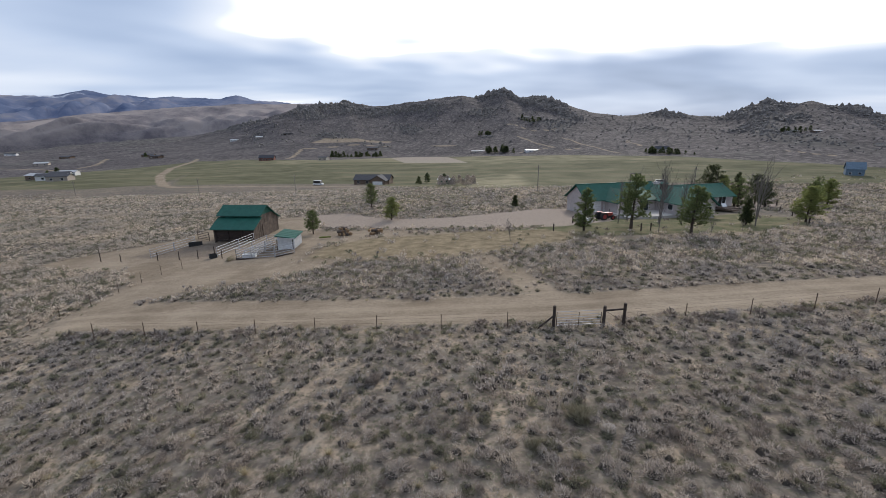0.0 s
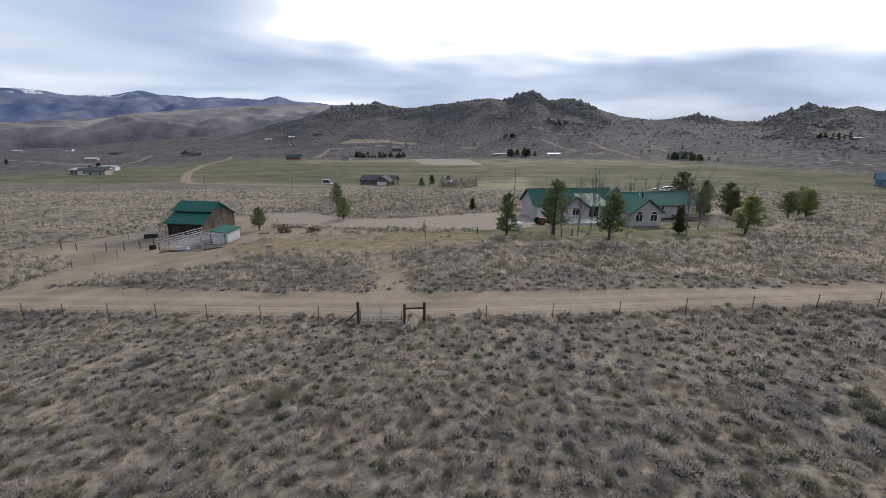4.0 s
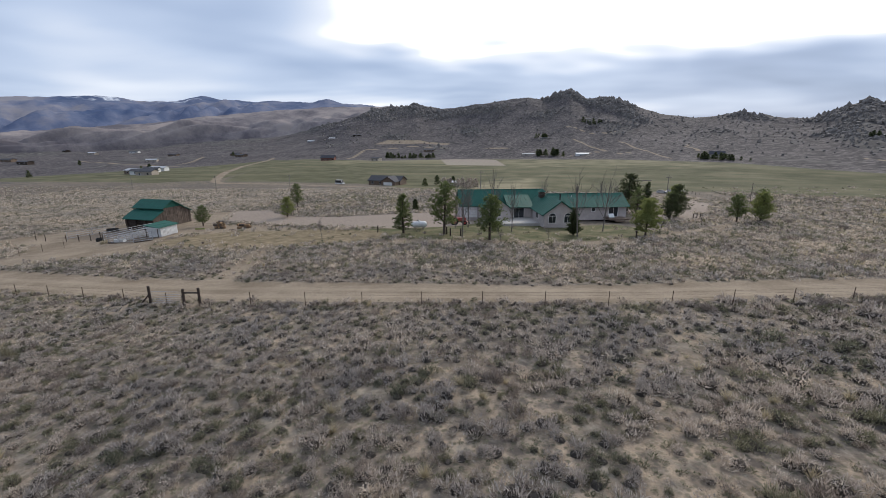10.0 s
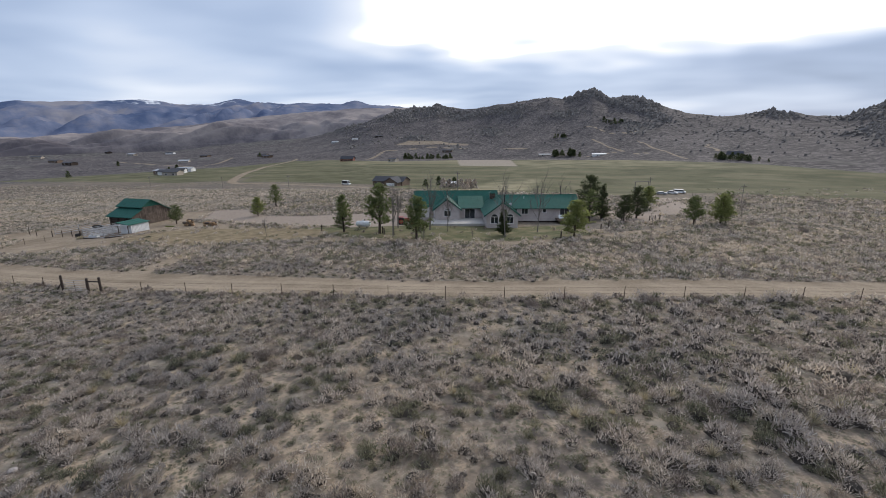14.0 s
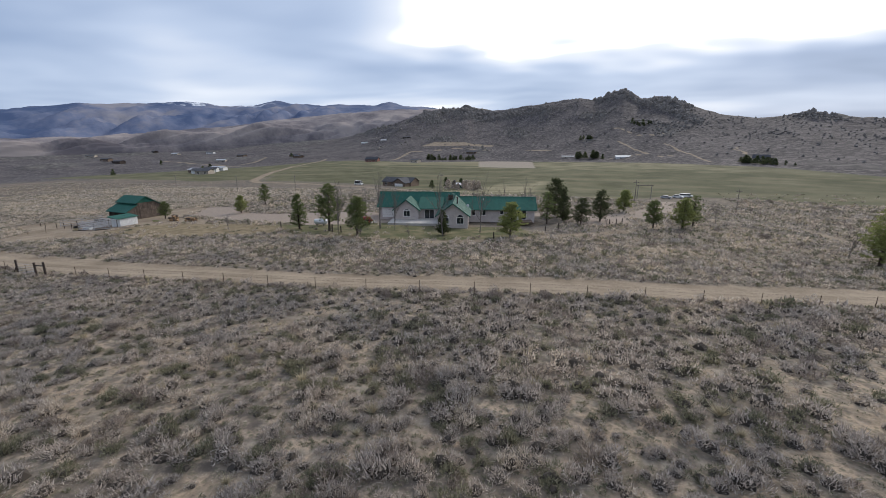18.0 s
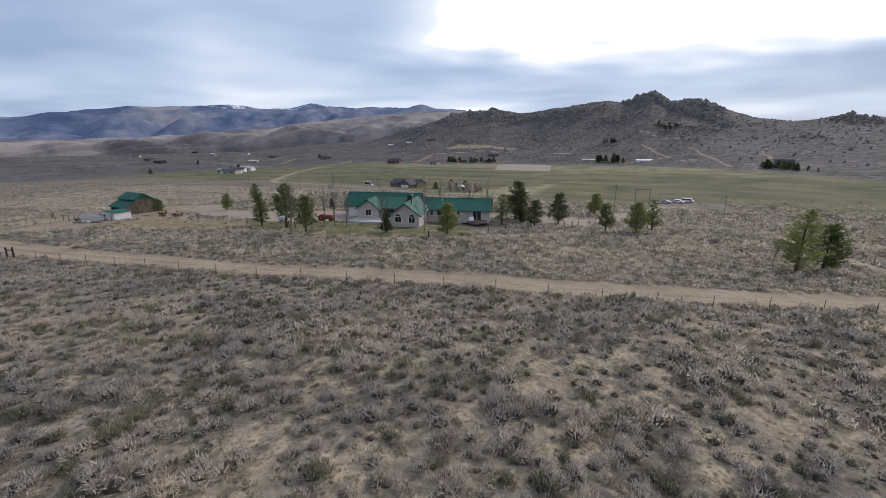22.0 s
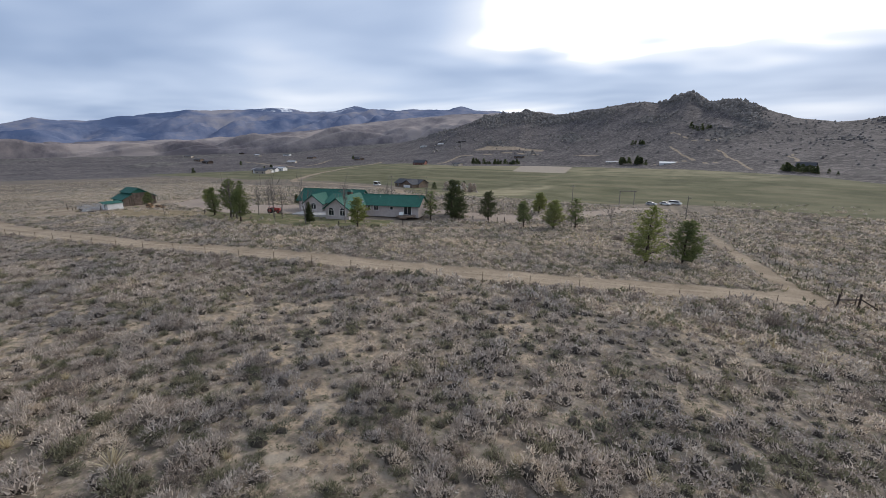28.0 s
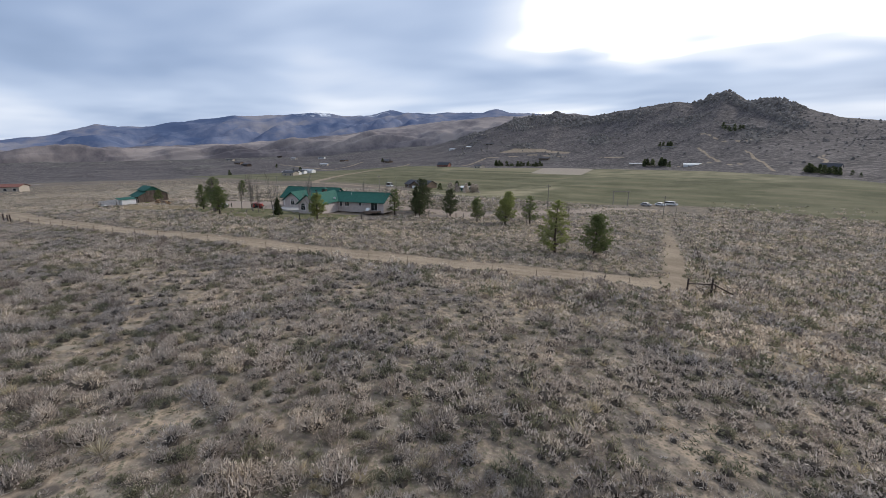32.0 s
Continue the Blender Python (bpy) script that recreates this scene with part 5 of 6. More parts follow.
# ---- the barn ----
barn = thing("barn", "dark weathered wooden barn with stepped green metal roof", "barn", (-39.25, 74.25, height(-36, 77) - 0.1), -4.0)
W_, D_ = 7.0, 9.2
FRONT, BACK, STEP_Y, STEP_B = 2.35, 2.9, 2.6, 6.6
part("gable_wall", prism([(0, 0), (0.12, 0), (0.12, 4.0), (0, 4.0)], STEP_Y, STEP_B), "barn_wood", barn)
for x in (0.0, W_ - 0.12):
    bm = bmesh.new()
    loop = [(0, 0), (D_, 0), (D_, BACK), (STEP_B, 4.35), ((STEP_Y + STEP_B) / 2, 5.6), (STEP_Y, 4.35), (STEP_Y, 3.75), (0, FRONT)]
    a = [bm.verts.new((x, y, z)) for y, z in loop]
    b = [bm.verts.new((x + 0.12, y, z)) for y, z in loop]
    bm.faces.new(a)
    bm.faces.new(b[::-1])
    for k in range(len(a)):
        j = (k + 1) % len(a)
        bm.faces.new([a[k], b[k], b[j], a[j]])
    bmesh.ops.recalc_face_normals(bm, faces=bm.faces)
    part("end_wall", bm, "barn_wood", barn)
part("back_wall", block(0.12, W_ - 0.12, D_ - 0.12, D_, 0, BACK), "barn_wood", barn)
part("inner_wall", block(0.12, W_ - 0.12, STEP_Y, STEP_Y + 0.12, 0, 4.3), "dark_wood", barn)
for k in range(4):
    part("front_post", block(0.1 + 2.23 * k, 0.28 + 2.23 * k, 0.1, 0.28, 0, FRONT + 0.05), "dark_wood", barn)
for k in range(5):
    part("front_board", block(0.12, W_ - 0.12, 0.3, 0.36, 0.15 + 0.42 * k, 0.50 + 0.42 * k), "dark_wood", barn)
ribbed_roof(barn, (-0.35, -0.5, FRONT + 0.02), (W_ + 0.35, -0.5, FRONT + 0.02), (W_ + 0.35, STEP_Y, 3.95), (-0.35, STEP_Y, 3.95))
ribbed_roof(barn, (-0.45, STEP_Y - 0.55, 4.22), (W_ + 0.45, STEP_Y - 0.55, 4.22), (W_ + 0.45, (STEP_Y + STEP_B) / 2, 5.72), (-0.45, (STEP_Y + STEP_B) / 2, 5.72))
ribbed_roof(barn, (-0.45, STEP_B + 0.55, 4.22), (W_ + 0.45, STEP_B + 0.55, 4.22), (W_ + 0.45, (STEP_Y + STEP_B) / 2, 5.72), (-0.45, (STEP_Y + STEP_B) / 2, 5.72))
ribbed_roof(barn, (-0.35, D_ + 0.4, BACK - 0.05), (W_ + 0.35, D_ + 0.4, BACK - 0.05), (W_ + 0.35, STEP_B, 4.4), (-0.35, STEP_B, 4.4))
for k in range(30):
    y = 0.04 + 0.305 * k
    top = float(np.interp(y, (0, STEP_Y, STEP_Y + 0.01, (STEP_Y + STEP_B) / 2, STEP_B, D_), (FRONT - 0.1, 3.6, 4.3, 5.45, 4.3, BACK - 0.05)))
    part("board", block(W_, W_ + 0.03 + 0.012 * (k % 3), y, y + 0.285, 0.02, top), "barn_wood", barn)
up = bmesh.new()
f = [up.verts.new((x, y, z)) for x in (W_ + 0.07, W_ + 0.11) for y, z in ((STEP_Y - 0.3, 4.25), (STEP_B + 0.3, 4.25), ((STEP_Y + STEP_B) / 2, 5.62))]
up.faces.new(f[:3])
up.faces.new(f[5:2:-1])
for a, c in ((0, 1), (1, 2), (2, 0)):
    up.faces.new([f[c], f[a], f[a + 3], f[c + 3]])
bmesh.ops.recalc_face_normals(up, faces=up.faces)
part("gable_panel", up, "green_roof", barn, "green metal gable end")
part("barn_door", block(W_ + 0.05, W_ + 0.12, 3.0, 5.6, 0.05, 2.7), "barn_wood", barn, "sliding board door")

# ---- the lean-to shed and the corrals ----
shed = thing("animal_shed", "small white metal shed with green roof", "shed", (-25.1, 64.7, height(-24, 67) - 0.05), 3.0)
part("wall", block(0, 2.4, 0.6, 4.6, 0, 1.85), "white_metal", shed)
for k in range(14):
    part("rib", block(2.4, 2.43, 0.62 + 0.285 * k, 0.69 + 0.285 * k, 0.02, 1.83), "white_metal", shed)
ribbed_roof(shed, (2.65, -0.1, 1.88), (2.65, 4.8, 1.88), (-0.2, 4.8, 2.3), (-0.2, -0.1, 2.3))
part("fascia", block(-0.2, 2.65, -0.15, -0.1, 1.75, 1.87), "white_metal", shed)
for x in (0.05, 2.3):
    part("post", block(x, x + 0.1, -0.05, 0.05, 0, 1.8), "dark_wood", shed)


def panel_run(points, length=3.6, high=1.5, rails=5, material="rail", label="galvanised pipe corral fence", stout=1.0):
    """A livestock fence from point to point: posts and level pipes."""
    p = thing("corral_fence", label, "fence", (*points[0], 0), 0, "corral fences")
    ox, oy = points[0]
    for a, b in zip(points, points[1:]):
        n = max(1, round(math.dist(a, b) / length))
        spots = [tuple(a[i] + (b[i] - a[i]) * k / n for i in (0, 1)) for k in range(n + 1)]
        for (ax, ay), (bx, by) in zip(spots, spots[1:]):
            za, zb = height(ax, ay), height(bx, by)
            for s in (0.0, 0.985):
                x, y, z = ax + (bx - ax) * s - ox, ay + (by - ay) * s - oy, za + (zb - za) * s
                part("post", rod((x, y, z - 0.05), (x, y, z + high), 0.04 * stout, None, 6), material, p)
            for k in range(rails):
                h = 0.2 + (high - 0.22) * k / (rails - 1)
                part("rail", rod((ax - ox, ay - oy, za + h), (bx - ox, by - oy, zb + h), 0.032 * stout, None, 5), material, p)


panel_run([(-32.2, 73.4), (-32.8, 69.2), (-33.8, 64.3)], high=1.4, rails=4, stout=1.3)
panel_run([(-45.5, 67.2), (-44.2, 71.1), (-42.9, 74.9)], high=1.4, rails=4, stout=1.3)
panel_run([(-41.4, 76.6), (-45.0, 79.4)], high=1.5, material="dark_wood", label="dark board corral fence", stout=1.5)
PEN = dict(length=4.5, high=1.6, rails=5, label="heavy white pipe fence of the small pen", stout=1.2)
panel_run([(-29.6, 61.5), (-24.0, 61.1), (-21.9, 62.8)], **PEN)
panel_run([(-29.6, 61.5), (-28.4, 69.4), (-24.8, 69.0)], **PEN)
panel_run([(-27.6, 61.7), (-26.4, 68.7)], **PEN)
for a, c in (((-29.6, 61.4), (-24.0, 61.1)), ((-24.0, 61.1), (-21.9, 62.7))):
    z = min(height(*a), height(*c))
    solid("kick_board", rod((*a, z + 0.12), (*c, z + 0.12), 0.13, None, 4), "dark_wood", "dark board along the foot of the small pen", "board", group="kick boards")
for k in range(2):
    panel_run([(-28.9 + 0.9 * k, 62.6 + 0.5 * k), (-27.9 + 1.1 * k, 67.6 - 0.6 * k)], 6.0, 1.0, 4, label="low pipe fence inside the small pen", stout=1.3)
for x, y, h in ((-53.6, 67.6, 1.9), (-49.5, 66.3, 1.2), (-43.0, 65.0, 1.3), (-39.5, 64.5, 1.3), (-36.6, 64.3, 1.3), (-33.9, 63.9, 1.7), (-32.4, 63.0, 1.3)):
    solid("corral_post", rod((0, 0, -0.2), (0.02, 0, h), 0.07, 0.06, 7), "dark_wood", "dark wooden corral post in bare dirt", "post", (x, y, height(x, y)), 0, "corral posts")


def trough(x, y, turn, name, label, mat, size=(1.8, 0.7, 0.55)):
    w, d, h = size
    t = thing(name, label, "trough", (x, y, height(x, y)), turn)
    for box in ((0, w, 0, 0.05, 0, h), (0, w, d - 0.05, d, 0, h), (0, 0.05, 0.05, d - 0.05, 0, h), (w - 0.05, w, 0.05, d - 0.05, 0, h), (0.05, w - 0.05, 0.05, d - 0.05, 0.02, 0.07)):
        part("side", block(*box), mat, t)
    return t


trough(-29.0, 61.9, 5, "water_trough", "pale grey water trough in the small pen", "white_metal")
trough(-43.0, 73, 25, "feed_trough", "dark feed trough in the corral", "black", (2.0, 0.6, 0.7))
trough(-34.2, 63.2, 40, "feed_tub", "dark round-edged feed tub by the corral", "black", (0.9, 0.8, 0.6))


# ---- fences and gates ----
def t_post(x, y, high=1.3, group="wire fence posts"):
    p = solid("fence_post", rod((0, 0, -0.2), (0.02, 0, high), 0.03, None, 5), "rust", "rusty steel fence post", "fence post", (x, y, height(x, y)), 0, group)
    return p


xs = np.concatenate([np.arange(-30.5, 5, 4.9), np.arange(16.9, 130, 5.0), np.arange(137.5, 190, 4.6)])
posts = [(float(x), float(fence_y(x))) for x in xs]
side_posts = [(-38.9, 40.6), (-38.3, 43), (-38.1, 46.5), (-37.7, 50), (-37.5, 53.5), (-37.0, 56.5), (-35.8, 59)]
lane_posts = [(float(np.interp(s, (0, 11, 40, 60, 82, 150), (136.2, 134.9, 132, 128.2, 124.2, 119.4))), 74.0 + s) for s in np.arange(0, 150, 3.6)]
for x, y in posts + side_posts:
    t_post(x, y)
for x, y in lane_posts:
    solid("fence_post", rod((0, 0, -0.2), (0.03, 0, 1.45), 0.06, 0.05, 6), "dark_wood", "dark wooden post of the lane fence", "fence post", (x, y, height(x, y)), 0, "lane fence posts")


def wires(name, label, line, heights):
    """Wire strands from post to post."""
    w = thing(name, label, "wire fence")
    for h in heights:
        bm = bmesh.new()
        for (ax, ay), (bx, by) in zip(line, line[1:]):
            rod((ax, ay, height(ax, ay) + h), (bx, by, height(bx, by) + h), 0.004, None, 3, bm, False)
        part("strand", bm, "rust", w)


wires("wire_fence", "four-strand wire fence along the dirt road", [p for p in posts if p[0] < 8] + [(7.0, 32.9)], (0.35, 0.65, 0.95, 1.2))
wires("wire_fence", "four-strand wire fence along the dirt road", [(12.1, 32.9)] + [p for p in posts if 14 < p[0] < 130] + [(133, 69.2)], (0.35, 0.65, 0.95, 1.2))
wires("wire_fence", "wire fence running on past the corner gate", [(135.8, 71.7)] + [p for p in posts if p[0] > 136], (0.35, 0.65, 0.95, 1.2))
wires("lane_fence", "wire mesh fence along the side lane", lane_posts, (0.15, 0.35, 0.55, 0.75, 0.95, 1.15, 1.35))
wires("wire_fence", "sagging wire fence on the west side", [(-34, 38)] + side_posts, (0.35, 0.7, 1.05))


def big_post(parent, x, y, high, z):
    return part("post", rod((x, y, z - 0.3), (x + 0.02, y, z + high), 0.12, 0.11, 9), "dark_wood", parent)


gate = thing("ranch_gate", "pipe ranch gate between dark wooden posts", "gate", (7.1, 32.9, 0))
g0, g1, g2 = height(7.1, 32.9), height(10.7, 32.8), height(12.2, 32.9)
big_post(gate, 0, 0, 1.75, g0)
big_post(gate, 3.6, -0.1, 1.6, g1)
big_post(gate, 5.1, 0, 1.7, g2)
part("cross_bar", rod((3.6, -0.1, g1 + 1.25), (5.1, 0, g2 + 1.25), 0.07, None, 7), "dark_wood", gate)
part("brace", rod((-1.1, 0.1, height(6.0, 33.0)), (0, 0, g0 + 1.0), 0.06, None, 6), "dark_wood", gate)
part("brace_wire", rod((3.7, 0, g1 + 1.2), (5.0, 0, g2 + 0.3), 0.012, None, 4), "rust", gate)
leaf = part("gate_leaf", rod((0.2, -0.05, g0 + 0.25), (3.4, -0.1, g1 + 0.25), 0.025, None, 6), "rail", gate, "galvanised pipe gate leaf")
for h in (0.45, 0.65, 0.85, 1.05, 1.3):
    part("bar", rod((0.2, -0.05, g0 + h), (3.4, -0.1, g1 + h), 0.02, None, 5), "rail", leaf)
for s in (0.0, 0.5, 1.0):
    part("upright", rod((0.2 + 3.2 * s, -0.05 - 0.05 * s, g0 + 0.25), (0.2 + 3.2 * s, -0.05 - 0.05 * s, g0 + 1.3), 0.025, None, 6), "rust", leaf)

corner = thing("corner_brace", "dark wooden H-brace at the fence corner", "gate", (133.2, 69.2, 0))
c0, c1 = height(133.2, 69.2), height(135.8, 71.6)
big_post(corner, 0, 0, 2.15, c0)
big_post(corner, 2.6, 2.4, 2.2, c1)
part("cross_bar", rod((0, 0, c0 + 1.45), (2.6, 2.4, c1 + 1.5), 0.08, None, 7), "dark_wood", corner)
part("brace", rod((2.6, 2.4, c1 + 1.6), (5.4, 4.7, height(138.6, 73.9) + 0.1), 0.08, None, 7), "dark_wood", corner)
part("brace_wire", rod((0.1, 0, c0 + 1.4), (2.5, 2.4, c1 + 0.4), 0.015, None, 4), "rust", corner)
part("brace_wire", rod((0.1, 0, c0 + 0.4), (2.5, 2.4, c1 + 1.4), 0.015, None, 4), "rust", corner)

# dark bollard posts round the lawn and the drive
for x, y in ((16.4, 68.5), (29.0, 66.5), (30.6, 66.8), (28.2, 67.8), (57.3, 70.0), (64.5, 82), (66.5, 87.5), (76.5, 101), (79.3, 104.5), (78, 103), (70, 96), (21.5, 75.5)):
    solid("garden_post", rod((0, 0, -0.2), (0, 0, 1.2), 0.1, 0.095, 8), "dark_wood", "short dark wooden post at the lawn edge", "post", (x, y, height(x, y)), 0, "lawn posts")

# ---- yard things ----
tank = thing("propane_tank", "white horizontal propane tank on the lawn edge", "propane tank", (22.5, 72.6, height(22.5, 72.6)), 8)
bm = bmesh.new()
bmesh.ops.create_uvsphere(bm, u_segments=20, v_segments=12, radius=0.55)
for v in bm.verts:
    v.co = Vector((v.co.z * 1.0 + (0.85 if v.co.z > 0.01 else -0.85 if v.co.z < -0.01 else 0), v.co.x, v.co.y + 0.8))
part("body", bm, "white_metal", tank, smooth=True)
part("dome", rod((0, 0, 1.3), (0, 0, 1.5), 0.2, 0.17, 12), "white_metal", tank)
for s in (-0.7, 0.7):
    part("leg", block(s - 0.08, s + 0.08, -0.3, 0.3, 0, 0.4), "grey_wood", tank)


def vehicle(name, label, at, turn, body, size=(4.6, 1.85, 1.5), kind="car"):
    """A car or pickup: shaped body, glazed cabin, wheels with rims."""
    L, Wd, H = size
    c = thing(name, label, "vehicle", (at[0], at[1], height(*at)), turn)
    wheel = 0.36
    low = [(0.05, 0.32), (L - 0.05, 0.32), (L, 0.62), (L - 0.1, 0.98), (0.15, 1.0), (0, 0.7)]
    part("body", prism(low, -Wd / 2, Wd / 2), body, c)
    if kind == "pickup":
        cab = [(1.3, 0.98), (3.2, 0.98), (2.75, H), (1.55, H)]
        part("bed_floor", block(3.3, L - 0.2, -Wd / 2 + 0.1, Wd / 2 - 0.1, 0.98, 1.0), "black", c)
    elif kind == "van":
        cab = [(0.6, 0.98), (L - 0.1, 0.98), (L - 0.2, H), (1.2, H)]
    else:
        cab = [(0.95, 0.97), (L - 0.35, 0.97), (L - 0.85, H), (1.75, H)]
    top = part("cabin", prism([(x, z) for x, z in cab], -Wd / 2 + 0.12, Wd / 2 - 0.12), body, c)
    (ax, az), (bx, bz), (cx, cz), (dx, dz) = cab
    for s in (-1, 1):
        y0, y1 = sorted((s * (Wd / 2 - 0.125), s * (Wd / 2 - 0.105)))
        part("side_window", prism([(ax + 0.25, az + 0.05), (bx - 0.2, bz + 0.05), (cx - 0.08, cz - 0.08), (dx + 0.08, dz - 0.08)], y0, y1), "glass", top)
    part("windscreen", slab([(ax - 0.01, -Wd / 2 + 0.2, az + 0.08), (ax - 0.01, Wd / 2 - 0.2, az + 0.08), (dx - 0.03, Wd / 2 - 0.2, dz - 0.04), (dx - 0.03, -Wd / 2 + 0.2, dz - 0.04)], 0.02), "glass", top)
    for x in (0.85, L - 0.95):
        for s in (-1, 1):
            y0, y1 = s * (Wd / 2 - 0.2), s * (Wd / 2 + 0.02)
            w = part("wheel", rod((x, y0, wheel), (x, y1, wheel), wheel, None, 14), "black", c)
            part("rim", rod((x, y1, wheel), (x, y1 + s * 0.015, wheel), wheel * 0.6, None, 12), "rail", w)
    for s in (-0.6, 0.6):
        part("headlight", block(-0.02, 0.06, s - 0.15, s + 0.15, 0.65, 0.8), "white_metal", c)
    return c


tractor = thing("tractor", "red farm tractor with front loader beside the garage", "tractor", (28.3, 79.0, height(28.3, 79.0)), 200)
part("hood", block(-1.5, 0.1, -0.32, 0.32, 0.65, 1.3, None, 0.06), "red_paint", tractor)
part("chassis", block(-1.6, 1.0, -0.22, 0.22, 0.45, 0.7), "black", tractor)
part("seat", block(0.55, 0.95, -0.25, 0.25, 0.95, 1.05, None, 0.03), "black", tractor)
part("seat_back", block(0.9, 1.0, -0.25, 0.25, 1.05, 1.45, None, 0.03), "black", tractor)
part("steering_wheel", rod((0.35, 0, 1.3), (0.32, 0, 1.34), 0.2, None, 12), "black", tractor)
part("exhaust", rod((-0.8, 0.15, 1.3), (-0.8, 0.15, 1.95), 0.04, None, 8), "black", tractor)
for s in (-1, 1):
    part("fender", block(0.2, 1.3, s * 0.62 - 0.2, s * 0.62 + 0.2, 1.38, 1.44, None, 0.02), "red_paint", tractor)
    for x, rad, w in ((0.75, 0.72, 0.4), (-1.25, 0.42, 0.26)):
        y0 = s * 0.48
        wheel = part("wheel", rod((x, y0, rad), (x, y0 + s * w, rad), rad, None, 18), "black", tractor)
        part("rim", rod((x, y0 + s * w, rad), (x, y0 + s * (w + 0.02), rad), rad * 0.55, None, 14), "red_paint", wheel)
    part("loader_arm", rod((0.1, s * 0.42, 1.2), (-2.1, s * 0.42, 0.45), 0.07, None, 5), "red_paint", tractor)
part("bucket", prism([(-2.7, 0.1), (-2.1, 0.1), (-2.0, 0.65), (-2.15, 0.65), (-2.2, 0.2), (-2.7, 0.16)], -0.75, 0.75), "grey_wood", tractor)
vehicle("parked_car", "white car parked at the lane end", (114.5, 226), 150, "white_metal", (4.7, 1.85, 1.5))
vehicle("parked_van", "long white van parked at the lane end", (119, 230), 160, "white_metal", (5.6, 2.0, 1.8), "van")
vehicle("parked_car", "dark silver car parked at the lane end", (109, 223), 160, "rail", (4.6, 1.8, 1.45))

arch = thing("entrance_arch", "tall wooden ranch entrance arch over the drive", "arch", (96.7, 218, height(96.7, 218)), 21)
for x in (-3.2, 3.2):
    part("post", rod((x, 0, -0.3), (x, 0, 6.2), 0.2, 0.18, 8), "grey_wood", arch)
part("beam", rod((-3.9, 0, 6.2), (3.9, 0, 6.2), 0.18, None, 8), "grey_wood", arch)

for (x, y), turn, n in (((-17.3, 73.6), 10, 16), ((-12.0, 73.4), 25, 11)):
    r = random.Random(n)
    pile = thing("log_pile", "heap of cut firewood rounds and stumps", "log pile", (x, y, height(x, y)), turn)
    for k in range(n):
        a, lay = r.uniform(0, 3.1), k // 6
        px, py, pz = r.uniform(-1.1, 1.1) * (1 - 0.25 * lay), r.uniform(-0.5, 0.5), 0.25 + 0.42 * lay
        d = Vector((math.cos(a), math.sin(a), r.uniform(-0.1, 0.1))) * r.uniform(0.35, 0.6)
        part("log", rod(Vector((px, py, pz)) - d, Vector((px, py, pz)) + d, r.uniform(0.18, 0.3), None, 8), "log_wood" if k % 3 else "barn_wood", pile)
solid("spray_boom", rod((-0.9, 0, 0.25), (0.9, 0.3, 0.3), 0.14, 0.12, 8), "needles_light", "yellow plastic pipe lying by the log pile", "pipe", (-19.8, 71.2, height(-19.8, 71.2)))

# ---- neighbours ----
def cottage(name, label, x, y, turn, w, d, high, roof, wall, windows=3, rise=0.28):
    k = float(far_scale(x, y))
    x, y = far(x, y)
    h = thing(name, label, "house", (x, y, height(x, y) - 0.15 * k), turn, "far houses")
    h.scale = (k, k, k)
    part("wall", prism([(0, -1), (w, -1), (w, high), (0, high)], 0, d), wall, h)
    bm = bmesh.new()
    top = high + rise * d / 2
    o = 0.5
    for y0 in (-o, d + o):
        slab([(-o, y0, high - o * rise + 0.1), (w + o, y0, high - o * rise + 0.1), (w + o, d / 2, top + 0.1), (-o, d / 2, top + 0.1)], 0.15, bm)
    part("roof", bm, roof, h)
    for x0 in (0.0, w - 0.1):
        g = bmesh.new()
        f = [g.verts.new((xx, yy, zz)) for xx in (x0, x0 + 0.1) for yy, zz in ((0, high - 0.01), (d, high - 0.01), (d / 2, top - 0.1))]
        g.faces.new(f[:3])
        g.faces.new(f[5:2:-1])
        for a, b in ((0, 1), (1, 2), (2, 0)):
            g.faces.new([f[b], f[a], f[a + 3], f[b + 3]])
        part("gable", g, wall, h)
    for k in range(windows):
        x0 = w * (k + 0.5) / windows - 0.6
        win = part("window", block(x0 - 0.08, x0 + 1.28, -0.06, 0.02, 0.82, 2.08), "trim", h)
        part("pane", block(x0, x0 + 1.2, -0.08, -0.05, 0.9, 2.0), "glass", win)
    return h


n1 = cottage("ranch_house", "low neighbour house with dark shingle roof", -33, 209, -6, 17, 9, 2.6, "slate_roof", "brown_wall", 4, 0.45)
part("garage_wing", prism([(9.0, -1), (16.4, -1), (16.4, 2.6), (12.7, 4.7), (9.0, 2.6)], -5.0, 0.0), "brown_wall", n1, "brown garage wing with gable front")
for e, c in ((8.5, 12.7), (16.9, 12.7)):
    part("wing_roof", slab([(e, -5.6, 2.45), (e, 3.5, 2.45), (c, 3.5, 4.95), (c, -5.6, 4.95)], 0.15), "slate_roof", n1)
part("garage_door", block(10.4, 15.0, -5.06, -5.0, -0.2, 2.2), "trim", n1, "white garage door")
cottage("outbuilding", "small green-walled outbuilding with pale roof", 3, 220, -10, 6, 4, 2.3, "white_metal", "green_roof", 1)
vehicle("camper_van", "white camper parked by the neighbour house", far(-44, 206), 170, "white_metal", (5.8, 2.3, 2.7), "van")
cottage("red_farmhouse", "red-brown two-gabled farmhouse beyond the field", -167, 434, 8, 14, 9, 3.2, "slate_roof", "red_wall", 5, 0.6)
cottage("white_barn", "long white metal barn at the foot of the hill", 104, 584, 5, 22, 9, 3.2, "white_metal", "white_metal", 2)
cottage("farm_shed", "low pale farm sheds by the trees", 38, 590, 3, 18, 6, 2.6, "rail", "tan_wall", 2)
